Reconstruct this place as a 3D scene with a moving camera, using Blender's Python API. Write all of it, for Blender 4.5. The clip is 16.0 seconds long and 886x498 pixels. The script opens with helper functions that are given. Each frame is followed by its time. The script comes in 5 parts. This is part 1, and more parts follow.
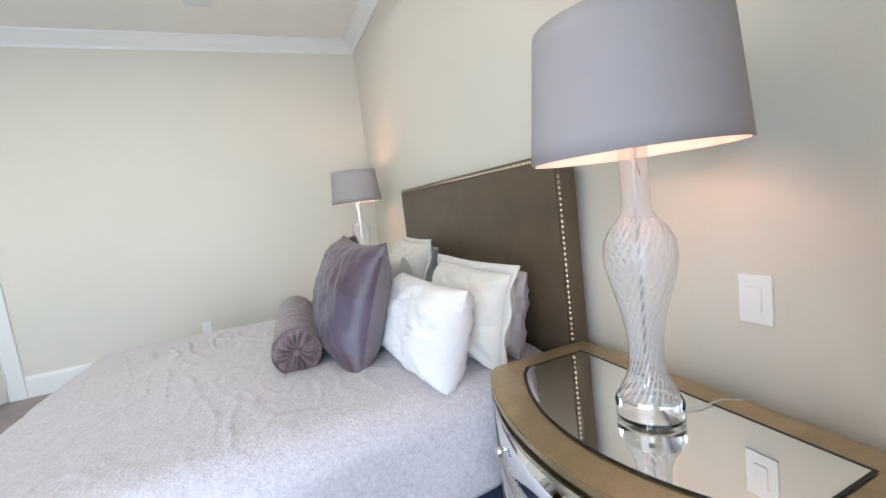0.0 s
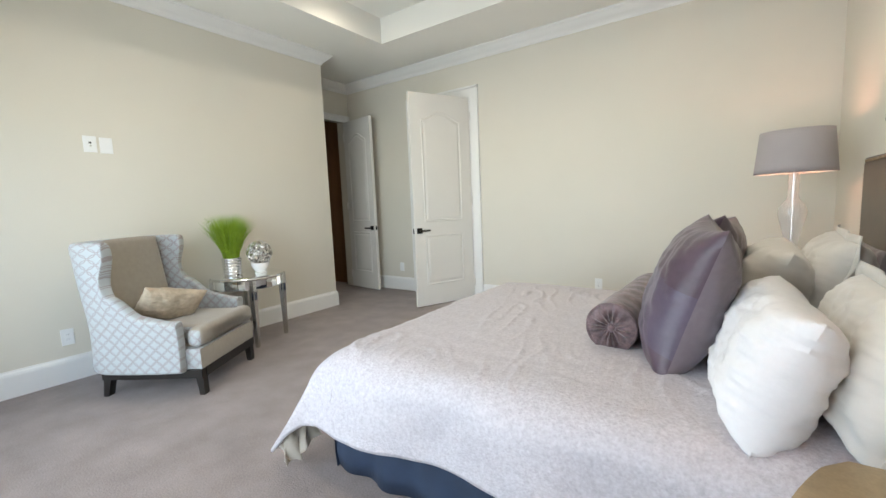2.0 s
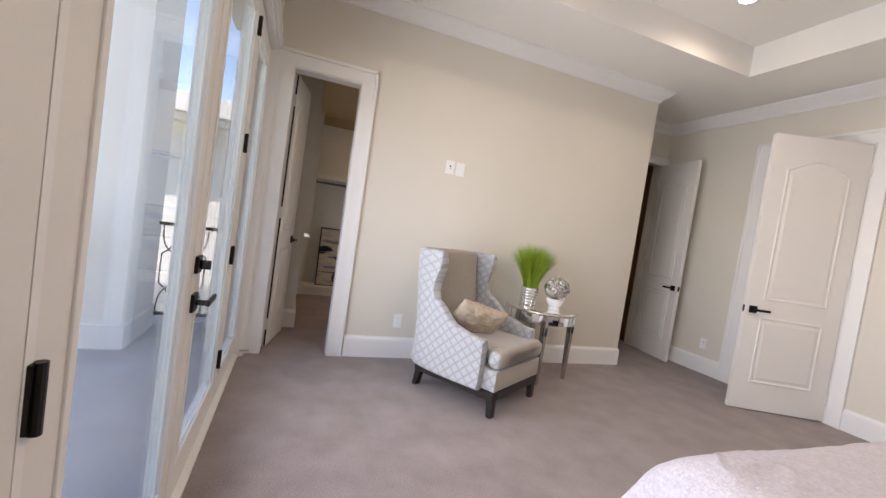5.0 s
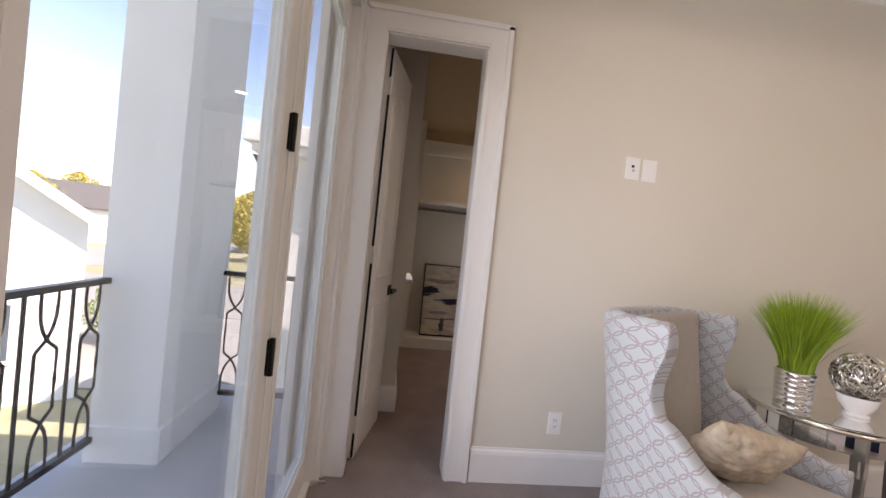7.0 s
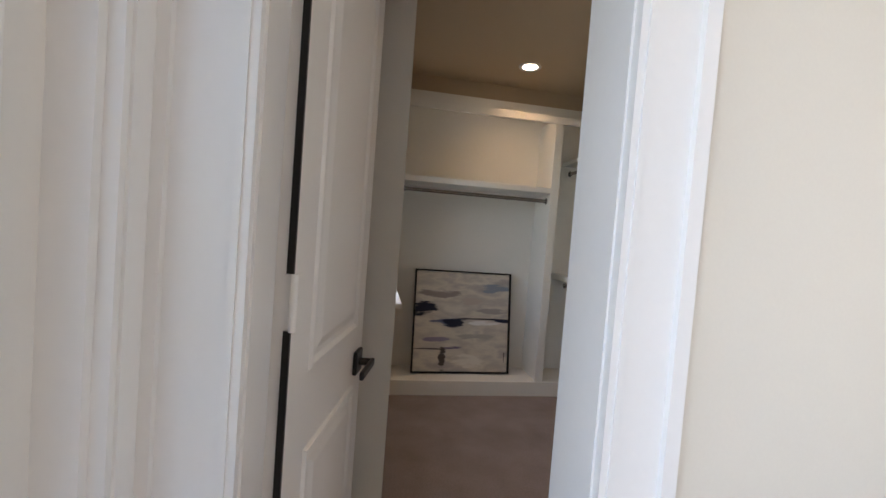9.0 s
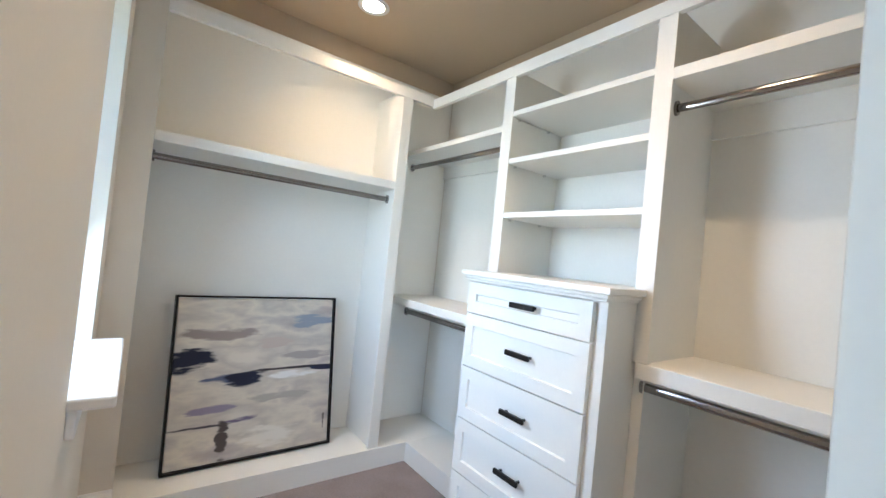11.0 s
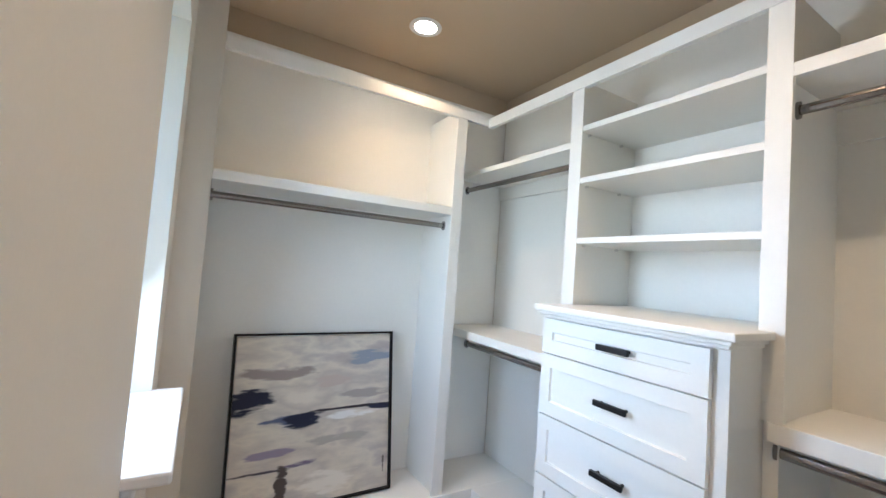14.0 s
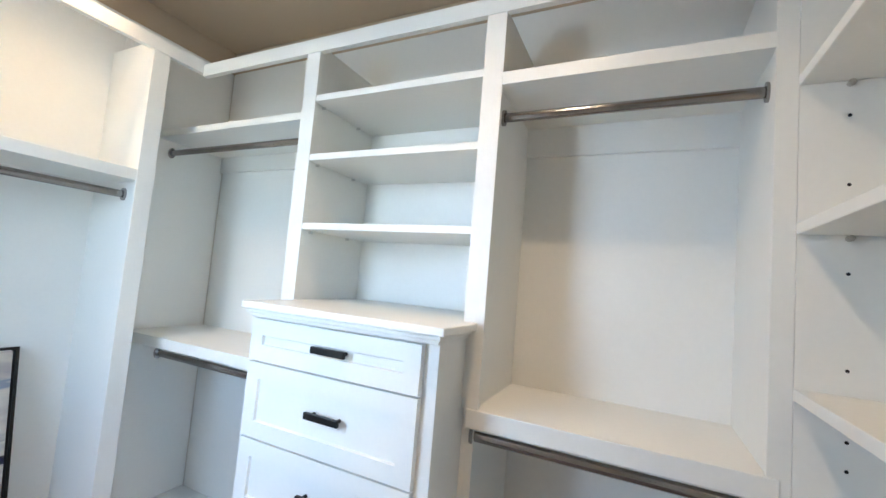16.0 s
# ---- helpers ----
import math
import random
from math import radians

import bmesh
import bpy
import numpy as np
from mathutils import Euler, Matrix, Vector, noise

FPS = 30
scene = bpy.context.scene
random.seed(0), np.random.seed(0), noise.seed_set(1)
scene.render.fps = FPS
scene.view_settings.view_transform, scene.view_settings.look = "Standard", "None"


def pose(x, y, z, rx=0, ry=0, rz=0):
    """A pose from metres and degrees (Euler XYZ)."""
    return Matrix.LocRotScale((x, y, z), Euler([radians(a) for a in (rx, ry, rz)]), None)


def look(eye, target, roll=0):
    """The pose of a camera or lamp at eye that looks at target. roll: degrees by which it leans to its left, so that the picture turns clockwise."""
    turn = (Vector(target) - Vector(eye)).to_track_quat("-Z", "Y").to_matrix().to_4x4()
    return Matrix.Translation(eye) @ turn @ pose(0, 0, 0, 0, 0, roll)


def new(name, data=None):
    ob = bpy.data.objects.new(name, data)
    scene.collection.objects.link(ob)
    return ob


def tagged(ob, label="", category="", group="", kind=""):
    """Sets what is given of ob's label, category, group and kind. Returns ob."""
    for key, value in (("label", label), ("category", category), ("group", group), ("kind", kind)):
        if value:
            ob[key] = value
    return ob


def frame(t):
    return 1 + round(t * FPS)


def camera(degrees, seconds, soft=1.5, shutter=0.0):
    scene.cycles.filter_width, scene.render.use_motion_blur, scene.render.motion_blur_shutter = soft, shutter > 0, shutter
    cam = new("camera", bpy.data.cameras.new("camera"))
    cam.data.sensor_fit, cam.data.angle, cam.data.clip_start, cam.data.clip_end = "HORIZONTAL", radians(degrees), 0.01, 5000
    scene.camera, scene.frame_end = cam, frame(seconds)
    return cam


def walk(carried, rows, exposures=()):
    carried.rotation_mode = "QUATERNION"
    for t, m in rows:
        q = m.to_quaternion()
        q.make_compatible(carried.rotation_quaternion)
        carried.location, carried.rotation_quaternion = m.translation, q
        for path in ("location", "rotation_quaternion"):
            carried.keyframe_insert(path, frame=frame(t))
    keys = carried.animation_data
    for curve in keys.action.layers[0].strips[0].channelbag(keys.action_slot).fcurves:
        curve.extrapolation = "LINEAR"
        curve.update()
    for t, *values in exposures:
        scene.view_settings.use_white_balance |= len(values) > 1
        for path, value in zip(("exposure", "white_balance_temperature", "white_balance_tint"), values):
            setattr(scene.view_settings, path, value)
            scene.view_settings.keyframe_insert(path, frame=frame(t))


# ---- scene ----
cam = camera(94.3, 16.0)
PATH = [
    (0, (0.25, 0.137, 1.253), (0.999, 1.978, 1.03), -7.0),
    (0.5, (0.511, 0.126, 1.272), (0.775, 2.095, 1.042), -6.9),
    (1, (0.624, 0.197, 1.243), (0.255, 2.147, 0.996), -5.6),
    (1.5, (0.668, 0.186, 1.253), (-0.207, 1.97, 1.025), -4.5),
    (2, (0.681, 0.226, 1.236), (-0.466, 1.85, 1.02), -2.4),
    (2.5, (0.659, 0.193, 1.193), (-0.659, 1.683, 0.983), 0.1),
    (3, (0.74, 0.136, 1.176), (-0.782, 1.419, 0.984), 1.5),
    (3.5, (0.752, 0.131, 1.226), (-0.953, 1.159, 1.037), 2.5),
    (4, (0.636, 0.109, 1.211), (-1.149, 0.991, 1.029), 4.2),
    (4.5, (0.436, 0.085, 1.215), (-1.388, 0.89, 1.062), 6.6),
    (5, (0.168, 0.066, 1.238), (-1.707, 0.754, 1.145), 8.4),
    (5.2, (0.064, 0.072, 1.263), (-1.839, 0.685, 1.194), 8.7),
    (7.3, (-1.523, 0.077, 1.297), (-3.512, 0.281, 1.26), 6.3),
    (7.5, (-1.694, 0.077, 1.286), (-3.684, 0.274, 1.243), 6.8),
    (7.8, (-1.941, 0.081, 1.283), (-3.933, 0.249, 1.206), 6.6),
    (8, (-2.108, 0.083, 1.305), (-4.1, 0.235, 1.217), 6.3),
    (8.2, (-2.267, 0.08, 1.31), (-4.259, 0.227, 1.216), 5.7),
    (10.3, (-3.637, 0.153, 1.34), (-5.423, 1.053, 1.34), 4.2),
    (10.5, (-3.718, 0.185, 1.331), (-5.461, 1.166, 1.34), 4.6),
    (11, (-3.911, 0.269, 1.333), (-5.514, 1.463, 1.375), 5.8),
    (11.5, (-4.038, 0.338, 1.335), (-5.431, 1.77, 1.423), 6.3),
    (12, (-4.116, 0.38, 1.359), (-5.27, 2.008, 1.5), 5.9),
    (12.5, (-4.124, 0.398, 1.389), (-5.165, 2.096, 1.568), 5.2),
    (13, (-4.111, 0.397, 1.39), (-5.314, 1.984, 1.574), 4.7),
    (13.5, (-4.116, 0.347, 1.395), (-5.634, 1.639, 1.561), 4.3),
    (14, (-4.104, 0.279, 1.4), (-5.828, 1.289, 1.503), 4.2),
    (14.5, (-4.091, 0.286, 1.349), (-5.867, 1.205, 1.328), 4.2),
    (15, (-4.168, 0.408, 1.308), (-5.764, 1.609, 1.209), 4.0),
    (15.5, (-4.262, 0.521, 1.358), (-5.289, 2.237, 1.379), 5.0),
    (16, (-4.201, 0.536, 1.414), (-5.07, 2.332, 1.562), 4.8),
]
# exposure follows the clip's own auto exposure
EXPOSURE = [(0.0, 1.95, 5950, 9), (0.6, 1.9, 5950, 10), (1.0, 2.08, 6350, 7), (2.0, 1.86, 6450, 7), (3.0, 1.88, 6600, 8), (4.5, 1.76, 6850, 21), (5.2, 1.76, 6900, 23),
            (7.3, 1.43, 7250, 27), (8.2, 1.72, 6700, 19), (9.0, 1.9, 6400, 18), (9.7, 2.7, 6000, 15), (10.3, 3.38, 5850, 13), (11.5, 3.42, 5250, 9), (13.2, 3.38, 5200, 9),
            (14.2, 3.26, 5450, 12), (15.0, 3.3, 5200, 10), (16.0, 3.38, 5200, 9)]
walk(cam, [(t, look(eye, target, roll)) for t, eye, target, roll in PATH], EXPOSURE)

# ---- world, sun and large lights ----
world = bpy.data.worlds.new("sky_world")
scene.world = world
world.use_nodes = True
wn = world.node_tree.nodes
sky = wn.new("ShaderNodeTexSky")
sky.sky_type = "NISHITA"
sky.sun_disc = False
sky.sun_elevation = radians(48)
sky.sun_rotation = radians(25)
sky.air_density = 1.0
sky.dust_density = 0.25
wn["Background"].inputs[1].default_value = 0.15
world.node_tree.links.new(sky.outputs[0], wn["Background"].inputs[0])

sun_data = bpy.data.lights.new("sun", "SUN")
sun_data.energy, sun_data.angle, sun_data.color = 4.2, radians(0.5), (1.0, 0.95, 0.88)
sun = new("sun", sun_data)
sun.matrix_world = look((6, 14, 18), (0, 0, 0))


def area_lamp(name, eye, target, sx, sy, watts, colour, spread=180):
    d = bpy.data.lights.new(name, "AREA")
    d.shape, d.size, d.size_y, d.energy, d.color = "RECTANGLE", sx, sy, watts, colour
    ob = new(name, d)
    d.spread = radians(spread)
    ob.matrix_world = look(eye, target)
    return ob


# daylight standing in for the sky in the side window beside the bed and in the closet window
area_lamp("daylight_sidelight", (-0.04, -0.238, 1.2), (-0.04, 3, 1.2), 0.45, 2.0, 4.6, (0.80, 0.90, 1.0), 140)
area_lamp("daylight_balcony_doors", (-1.7, -0.238, 1.25), (-1.7, 3, 1.25), 2.2, 2.0, 13.5, (0.82, 0.91, 1.0), 140)
area_lamp("daylight_closet_window", (-5.54, 0.15, 1.6), (-5.0, 2.1, 0.75), 0.52, 1.2, 1.25, (0.84, 0.93, 1.0), 150)


def spot_lamp(name, x, y, z, watts, colour, size=radians(150)):
    d = bpy.data.lights.new(name, "SPOT")
    d.energy, d.color, d.spot_size, d.spot_blend, d.shadow_soft_size = watts, colour, size, 1.0, 0.05
    ob = new(name, d)
    ob.matrix_world = look((x, y, z), (x, y + 0.0001, 0))
    return ob


WARM = (1.0, 0.90, 0.74)
CAN_LIGHTS = [(-2.24, 3.17), (-0.66, 3.17), (0.25, 3.17), (-2.24, 1.35), (-0.66, 1.35), (0.25, 1.35)]
for cx, cy in CAN_LIGHTS:
    spot_lamp("can_glow", cx, cy, 3.36, 9.5, WARM, radians(165))
CLOSET_CAN = (-6.05, 1.21)
CLOSET_CAN_DOOR = (-4.55, 1.10)
spot_lamp("closet_glow", *CLOSET_CAN, 2.690, 4.8, (1.0, 0.62, 0.30), radians(120))
spot_lamp("closet_glow", *CLOSET_CAN_DOOR, 2.690, 7.2, (1.0, 0.62, 0.30), radians(130))


# ---- materials ----
def mat(name, colour, rough=0.5, metal=0.0, vary=0.08, scale=6.0, fine=80.0, bump=0.1, bump_dist=0.002, coat=0.0, sheen=0.0,
        dark=None, stretch=(1, 1, 1), grain=0.35):
    """A procedural surface: colour broken up at two scales, with fine relief."""
    m = bpy.data.materials.new(name)
    m.use_nodes = True
    nt = m.node_tree
    n, l = nt.nodes, nt.links
    p = n["Principled BSDF"]
    tc = n.new("ShaderNodeTexCoord")
    mp = n.new("ShaderNodeMapping")
    mp.inputs["Scale"].default_value = stretch
    l.new(tc.outputs["Object"], mp.inputs[0])
    big, small = n.new("ShaderNodeTexNoise"), n.new("ShaderNodeTexNoise")
    big.inputs["Scale"].default_value, big.inputs["Detail"].default_value = scale, 4
    small.inputs["Scale"].default_value, small.inputs["Detail"].default_value = fine, 3
    l.new(mp.outputs[0], big.inputs[0]), l.new(mp.outputs[0], small.inputs[0])
    ramp = n.new("ShaderNodeValToRGB")
    lo = dark or tuple(c * (1 - 2 * vary) for c in colour)
    ramp.color_ramp.elements[0].position, ramp.color_ramp.elements[1].position = 0.3, 0.7
    ramp.color_ramp.elements[0].color = (*lo, 1)
    ramp.color_ramp.elements[1].color = (*(min(1, c * (1 + vary * 0.5)) for c in colour), 1)
    mix = n.new("ShaderNodeMix")
    mix.inputs[0].default_value = grain
    l.new(big.outputs[0], mix.inputs[2]), l.new(small.outputs[0], mix.inputs[3])
    l.new(mix.outputs[0], ramp.inputs[0])
    l.new(ramp.outputs[0], p.inputs["Base Color"])
    p.inputs["Roughness"].default_value, p.inputs["Metallic"].default_value = rough, metal
    p.inputs["Coat Weight"].default_value, p.inputs["Sheen Weight"].default_value = coat, sheen
    if bump:
        b = n.new("ShaderNodeBump")
        b.inputs["Strength"].default_value, b.inputs["Distance"].default_value = bump, bump_dist
        l.new(small.outputs[0], b.inputs["Height"])
        l.new(b.outputs[0], p.inputs["Normal"])
    return m


WALL = mat("greige_paint", (0.705, 0.665, 0.58), 0.62, vary=0.02, scale=1.5, fine=140, bump=0.03)
CEIL = mat("ceiling_paint", (0.85, 0.835, 0.785), 0.7, vary=0.015, scale=1.2, fine=140, bump=0.03)
# tan for the closet ceiling and for the shaded wall strip below it
TANSHADE = mat("closet_tan_shade", (0.50, 0.395, 0.27), 0.7, vary=0.03, scale=1.2, fine=140, bump=0.03)
TRIM = mat("white_trim_paint", (0.82, 0.81, 0.79), 0.35, vary=0.015, scale=3, fine=60, bump=0.03)
CABINET = mat("cabinet_paint", (0.83, 0.82, 0.765), 0.38, vary=0.02, scale=2, fine=70, bump=0.04)
DOORP = mat("door_paint", (0.77, 0.75, 0.71), 0.4, vary=0.015, scale=3, fine=90, bump=0.04)
CARPET = mat("carpet_pile", (0.30, 0.246, 0.232), 0.95, vary=0.20, scale=4.5, fine=120, bump=0.5, bump_dist=0.006, sheen=0.15, grain=0.5)
BLACK = mat("black_bronze", (0.018, 0.017, 0.016), 0.38, 0.6, vary=0.1, bump=0.02)
DARKWOOD = mat("espresso_wood", (0.014, 0.010, 0.008), 0.45, vary=0.2, scale=4, fine=60, stretch=(1, 1, 0.15), bump=0.05)
CHROME = mat("chrome", (0.78, 0.78, 0.79), 0.12, 1.0, vary=0.03, bump=0.0)
RODMETAL = mat("polished_nickel", (0.33, 0.31, 0.295), 0.16, 1.0, vary=0.05, bump=0.0)
SILVER = mat("brushed_silver", (0.70, 0.68, 0.64), 0.22, 1.0, vary=0.08, scale=20, bump=0.08)
CHAMPAGNE = mat("champagne_leaf", (0.46, 0.355, 0.215), 0.34, 0.75, vary=0.12, scale=12, fine=160, bump=0.08)
MIRROR = mat("mirror_glass", (0.90, 0.91, 0.90), 0.015, 1.0, vary=0.0, bump=0.0)
LEATHER = mat("bronze_leatherette", (0.112, 0.078, 0.048), 0.42, vary=0.14, scale=9, fine=260, bump=0.25, bump_dist=0.0015)
QUILT = mat("quilt_weave", (0.56, 0.53, 0.557), 0.55, vary=0.0, scale=60, fine=110, bump=0.7, bump_dist=0.005, sheen=0.12, dark=(0.38, 0.35, 0.37), grain=0.45)
SKIRT = mat("navy_bedskirt", (0.020, 0.035, 0.070), 0.8, vary=0.15, scale=10, fine=300, bump=0.2)
LINEN = mat("white_cotton", (0.74, 0.73, 0.74), 0.75, vary=0.03, scale=9, fine=60, bump=0.3, bump_dist=0.006, sheen=0.1)
SHAM = mat("ivory_sateen", (0.64, 0.61, 0.56), 0.5, vary=0.04, scale=6, fine=400, bump=0.15, sheen=0.3)
PEWTER = mat("pewter_satin", (0.36, 0.31, 0.31), 0.38, vary=0.10, scale=9, fine=60, bump=0.3, bump_dist=0.004, sheen=0.2)
PURPLE = mat("plum_satin", (0.085, 0.052, 0.072), 0.40, vary=0.14, scale=9, fine=45, bump=0.3, bump_dist=0.004, sheen=0.12)
PLUMBLUE = mat("dusk_satin", (0.095, 0.070, 0.105), 0.40, vary=0.12, scale=9, fine=45, bump=0.3, bump_dist=0.004, sheen=0.12)
MAUVE = mat("mauve_satin", (0.165, 0.13, 0.145), 0.42, vary=0.10, scale=9, fine=45, bump=0.3, bump_dist=0.004, sheen=0.12)
VELVET = mat("crushed_velvet", (0.19, 0.12, 0.125), 0.42, vary=0.45, scale=26, fine=110, bump=0.7, bump_dist=0.006, sheen=0.25)
TAUPE = mat("taupe_upholstery", (0.34, 0.30, 0.25), 0.8, vary=0.06, scale=30, fine=420, bump=0.3, sheen=0.3)
TANPILLOW = mat("tan_script_cotton", (0.56, 0.46, 0.34), 0.8, vary=0.18, scale=26, fine=300, bump=0.2)
SHADE = mat("grey_silk_shade", (0.38, 0.345, 0.35), 0.7, vary=0.03, scale=8, fine=500, bump=0.12)
SHADEIN = mat("shade_lining", (0.85, 0.74, 0.66), 0.8, vary=0.02)
GRASS = mat("plastic_grass", (0.30, 0.42, 0.03), 0.5, vary=0.3, scale=14, dark=(0.14, 0.24, 0.015))
CERAMIC = mat("white_ceramic", (0.85, 0.84, 0.82), 0.15, vary=0.01, coat=0.5)
PLASTIC = mat("white_plastic", (0.86, 0.86, 0.85), 0.3, vary=0.01, bump=0.0)
STUCCO = mat("white_stucco", (0.88, 0.88, 0.87), 0.85, vary=0.03, scale=4, fine=160, bump=0.3)
CONCRETE = mat("balcony_concrete", (0.60, 0.61, 0.61), 0.8, vary=0.10, scale=3, fine=90, bump=0.2)
# brown lightened in place of a warm hall lamp; also colours the lamp cord
HALLGLOW = mat("hall_lamplit_brown", (0.36, 0.20, 0.10), 0.5, vary=0.2, scale=3, stretch=(1, 1, 0.2))
BRASSNAIL = mat("nailhead_brass", (0.36, 0.27, 0.17), 0.3, 1.0, vary=0.1)
ASPHALT = mat("sunlit_concrete_paving", (0.33, 0.32, 0.30), 0.9, vary=0.1, scale=0.2, fine=8)
LAWN = mat("lawn", (0.36, 0.32, 0.22), 0.95, vary=0.25, scale=0.06, fine=3, dark=(0.20, 0.21, 0.09))
LEAF = mat("tree_leaves", (0.20, 0.26, 0.045), 0.7, vary=0.3, scale=0.9, fine=9, dark=(0.09, 0.15, 0.025))
LEAFGOLD = mat("autumn_leaves", (0.50, 0.38, 0.09), 0.7, vary=0.3, scale=0.7, fine=9, dark=(0.26, 0.25, 0.05))
BARK = mat("bark", (0.10, 0.075, 0.055), 0.9, vary=0.2)
ROOFING = mat("roof_shingle", (0.13, 0.12, 0.115), 0.9, vary=0.2, scale=8)
LEDWHITE = mat("fixture_white", (0.8, 0.8, 0.78), 0.4, bump=0.0)


def glass_pane(name, tint=(0.97, 0.985, 0.98)):
    m = bpy.data.materials.new(name)
    m.use_nodes = True
    n, l = m.node_tree.nodes, m.node_tree.links
    n.remove(n["Principled BSDF"])
    tr, gl, lw, mx = (n.new("ShaderNodeBsdfTransparent"), n.new("ShaderNodeBsdfGlossy"), n.new("ShaderNodeLayerWeight"),
                      n.new("ShaderNodeMixShader"))
    pw, fr = n.new("ShaderNodeMath"), n.new("ShaderNodeMath")
    pw.operation, fr.operation = "POWER", "MULTIPLY_ADD"
    pw.inputs[1].default_value, fr.inputs[1].default_value, fr.inputs[2].default_value = 3.2, 0.65, 0.03
    l.new(lw.outputs["Facing"], pw.inputs[0]), l.new(pw.outputs[0], fr.inputs[0])
    tr.inputs[0].default_value = (*tint, 1)
    gl.inputs["Roughness"].default_value = 0.01
    l.new(fr.outputs[0], mx.inputs[0]), l.new(tr.outputs[0], mx.inputs[1]), l.new(gl.outputs[0], mx.inputs[2])
    l.new(mx.outputs[0], n["Material Output"].inputs[0])
    return m


PANE = glass_pane("window_glass")


def crystal(name):
    m = bpy.data.materials.new(name)
    m.use_nodes = True
    p = m.node_tree.nodes["Principled BSDF"]
    p.inputs["Base Color"].default_value = (0.98, 0.98, 0.98, 1)
    p.inputs["Transmission Weight"].default_value, p.inputs["Roughness"].default_value, p.inputs["IOR"].default_value = 1.0, 0.02, 1.48
    return m


CRYSTAL = crystal("lead_crystal")


def milky_glass(name, body, gloss):
    """Blown glass: mostly clear, a little white in it, with a bright sheen."""
    m = bpy.data.materials.new(name)
    m.use_nodes = True
    n, l = m.node_tree.nodes, m.node_tree.links
    p = n["Principled BSDF"]
    p.inputs["Base Color"].default_value = (0.88, 0.87, 0.86, 1)
    p.inputs["Roughness"].default_value = 0.12
    tr, gl, lw, a, b = (n.new("ShaderNodeBsdfTransparent"), n.new("ShaderNodeBsdfGlossy"), n.new("ShaderNodeLayerWeight"),
                        n.new("ShaderNodeMixShader"), n.new("ShaderNodeMixShader"))
    tr.inputs[0].default_value, gl.inputs["Roughness"].default_value = (0.97, 0.97, 0.97, 1), 0.03
    pw = n.new("ShaderNodeMath")
    pw.operation = "POWER"
    pw.inputs[1].default_value = 3.0
    sc = n.new("ShaderNodeMath")
    sc.operation = "MULTIPLY_ADD"
    sc.inputs[1].default_value, sc.inputs[2].default_value = gloss, 0.04
    l.new(lw.outputs["Facing"], pw.inputs[0]), l.new(pw.outputs[0], sc.inputs[0])
    a.inputs[0].default_value = body
    l.new(tr.outputs[0], a.inputs[1]), l.new(p.outputs[0], a.inputs[2])
    l.new(sc.outputs[0], b.inputs[0]), l.new(a.outputs[0], b.inputs[1]), l.new(gl.outputs[0], b.inputs[2])
    l.new(b.outputs[0], n["Material Output"].inputs[0])
    return m


MILKY = milky_glass("blown_glass", 0.20, 0.6)
STRIPE = milky_glass("white_glass_thread", 0.55, 0.2)


def glow(name, colour, strength):
    m = bpy.data.materials.new(name)
    m.use_nodes = True
    p = m.node_tree.nodes["Principled BSDF"]
    p.inputs["Emission Color"].default_value, p.inputs["Emission Strength"].default_value = (*colour, 1), strength
    return m


BULB = glow("warm_bulb", (1.0, 0.82, 0.6), 6)


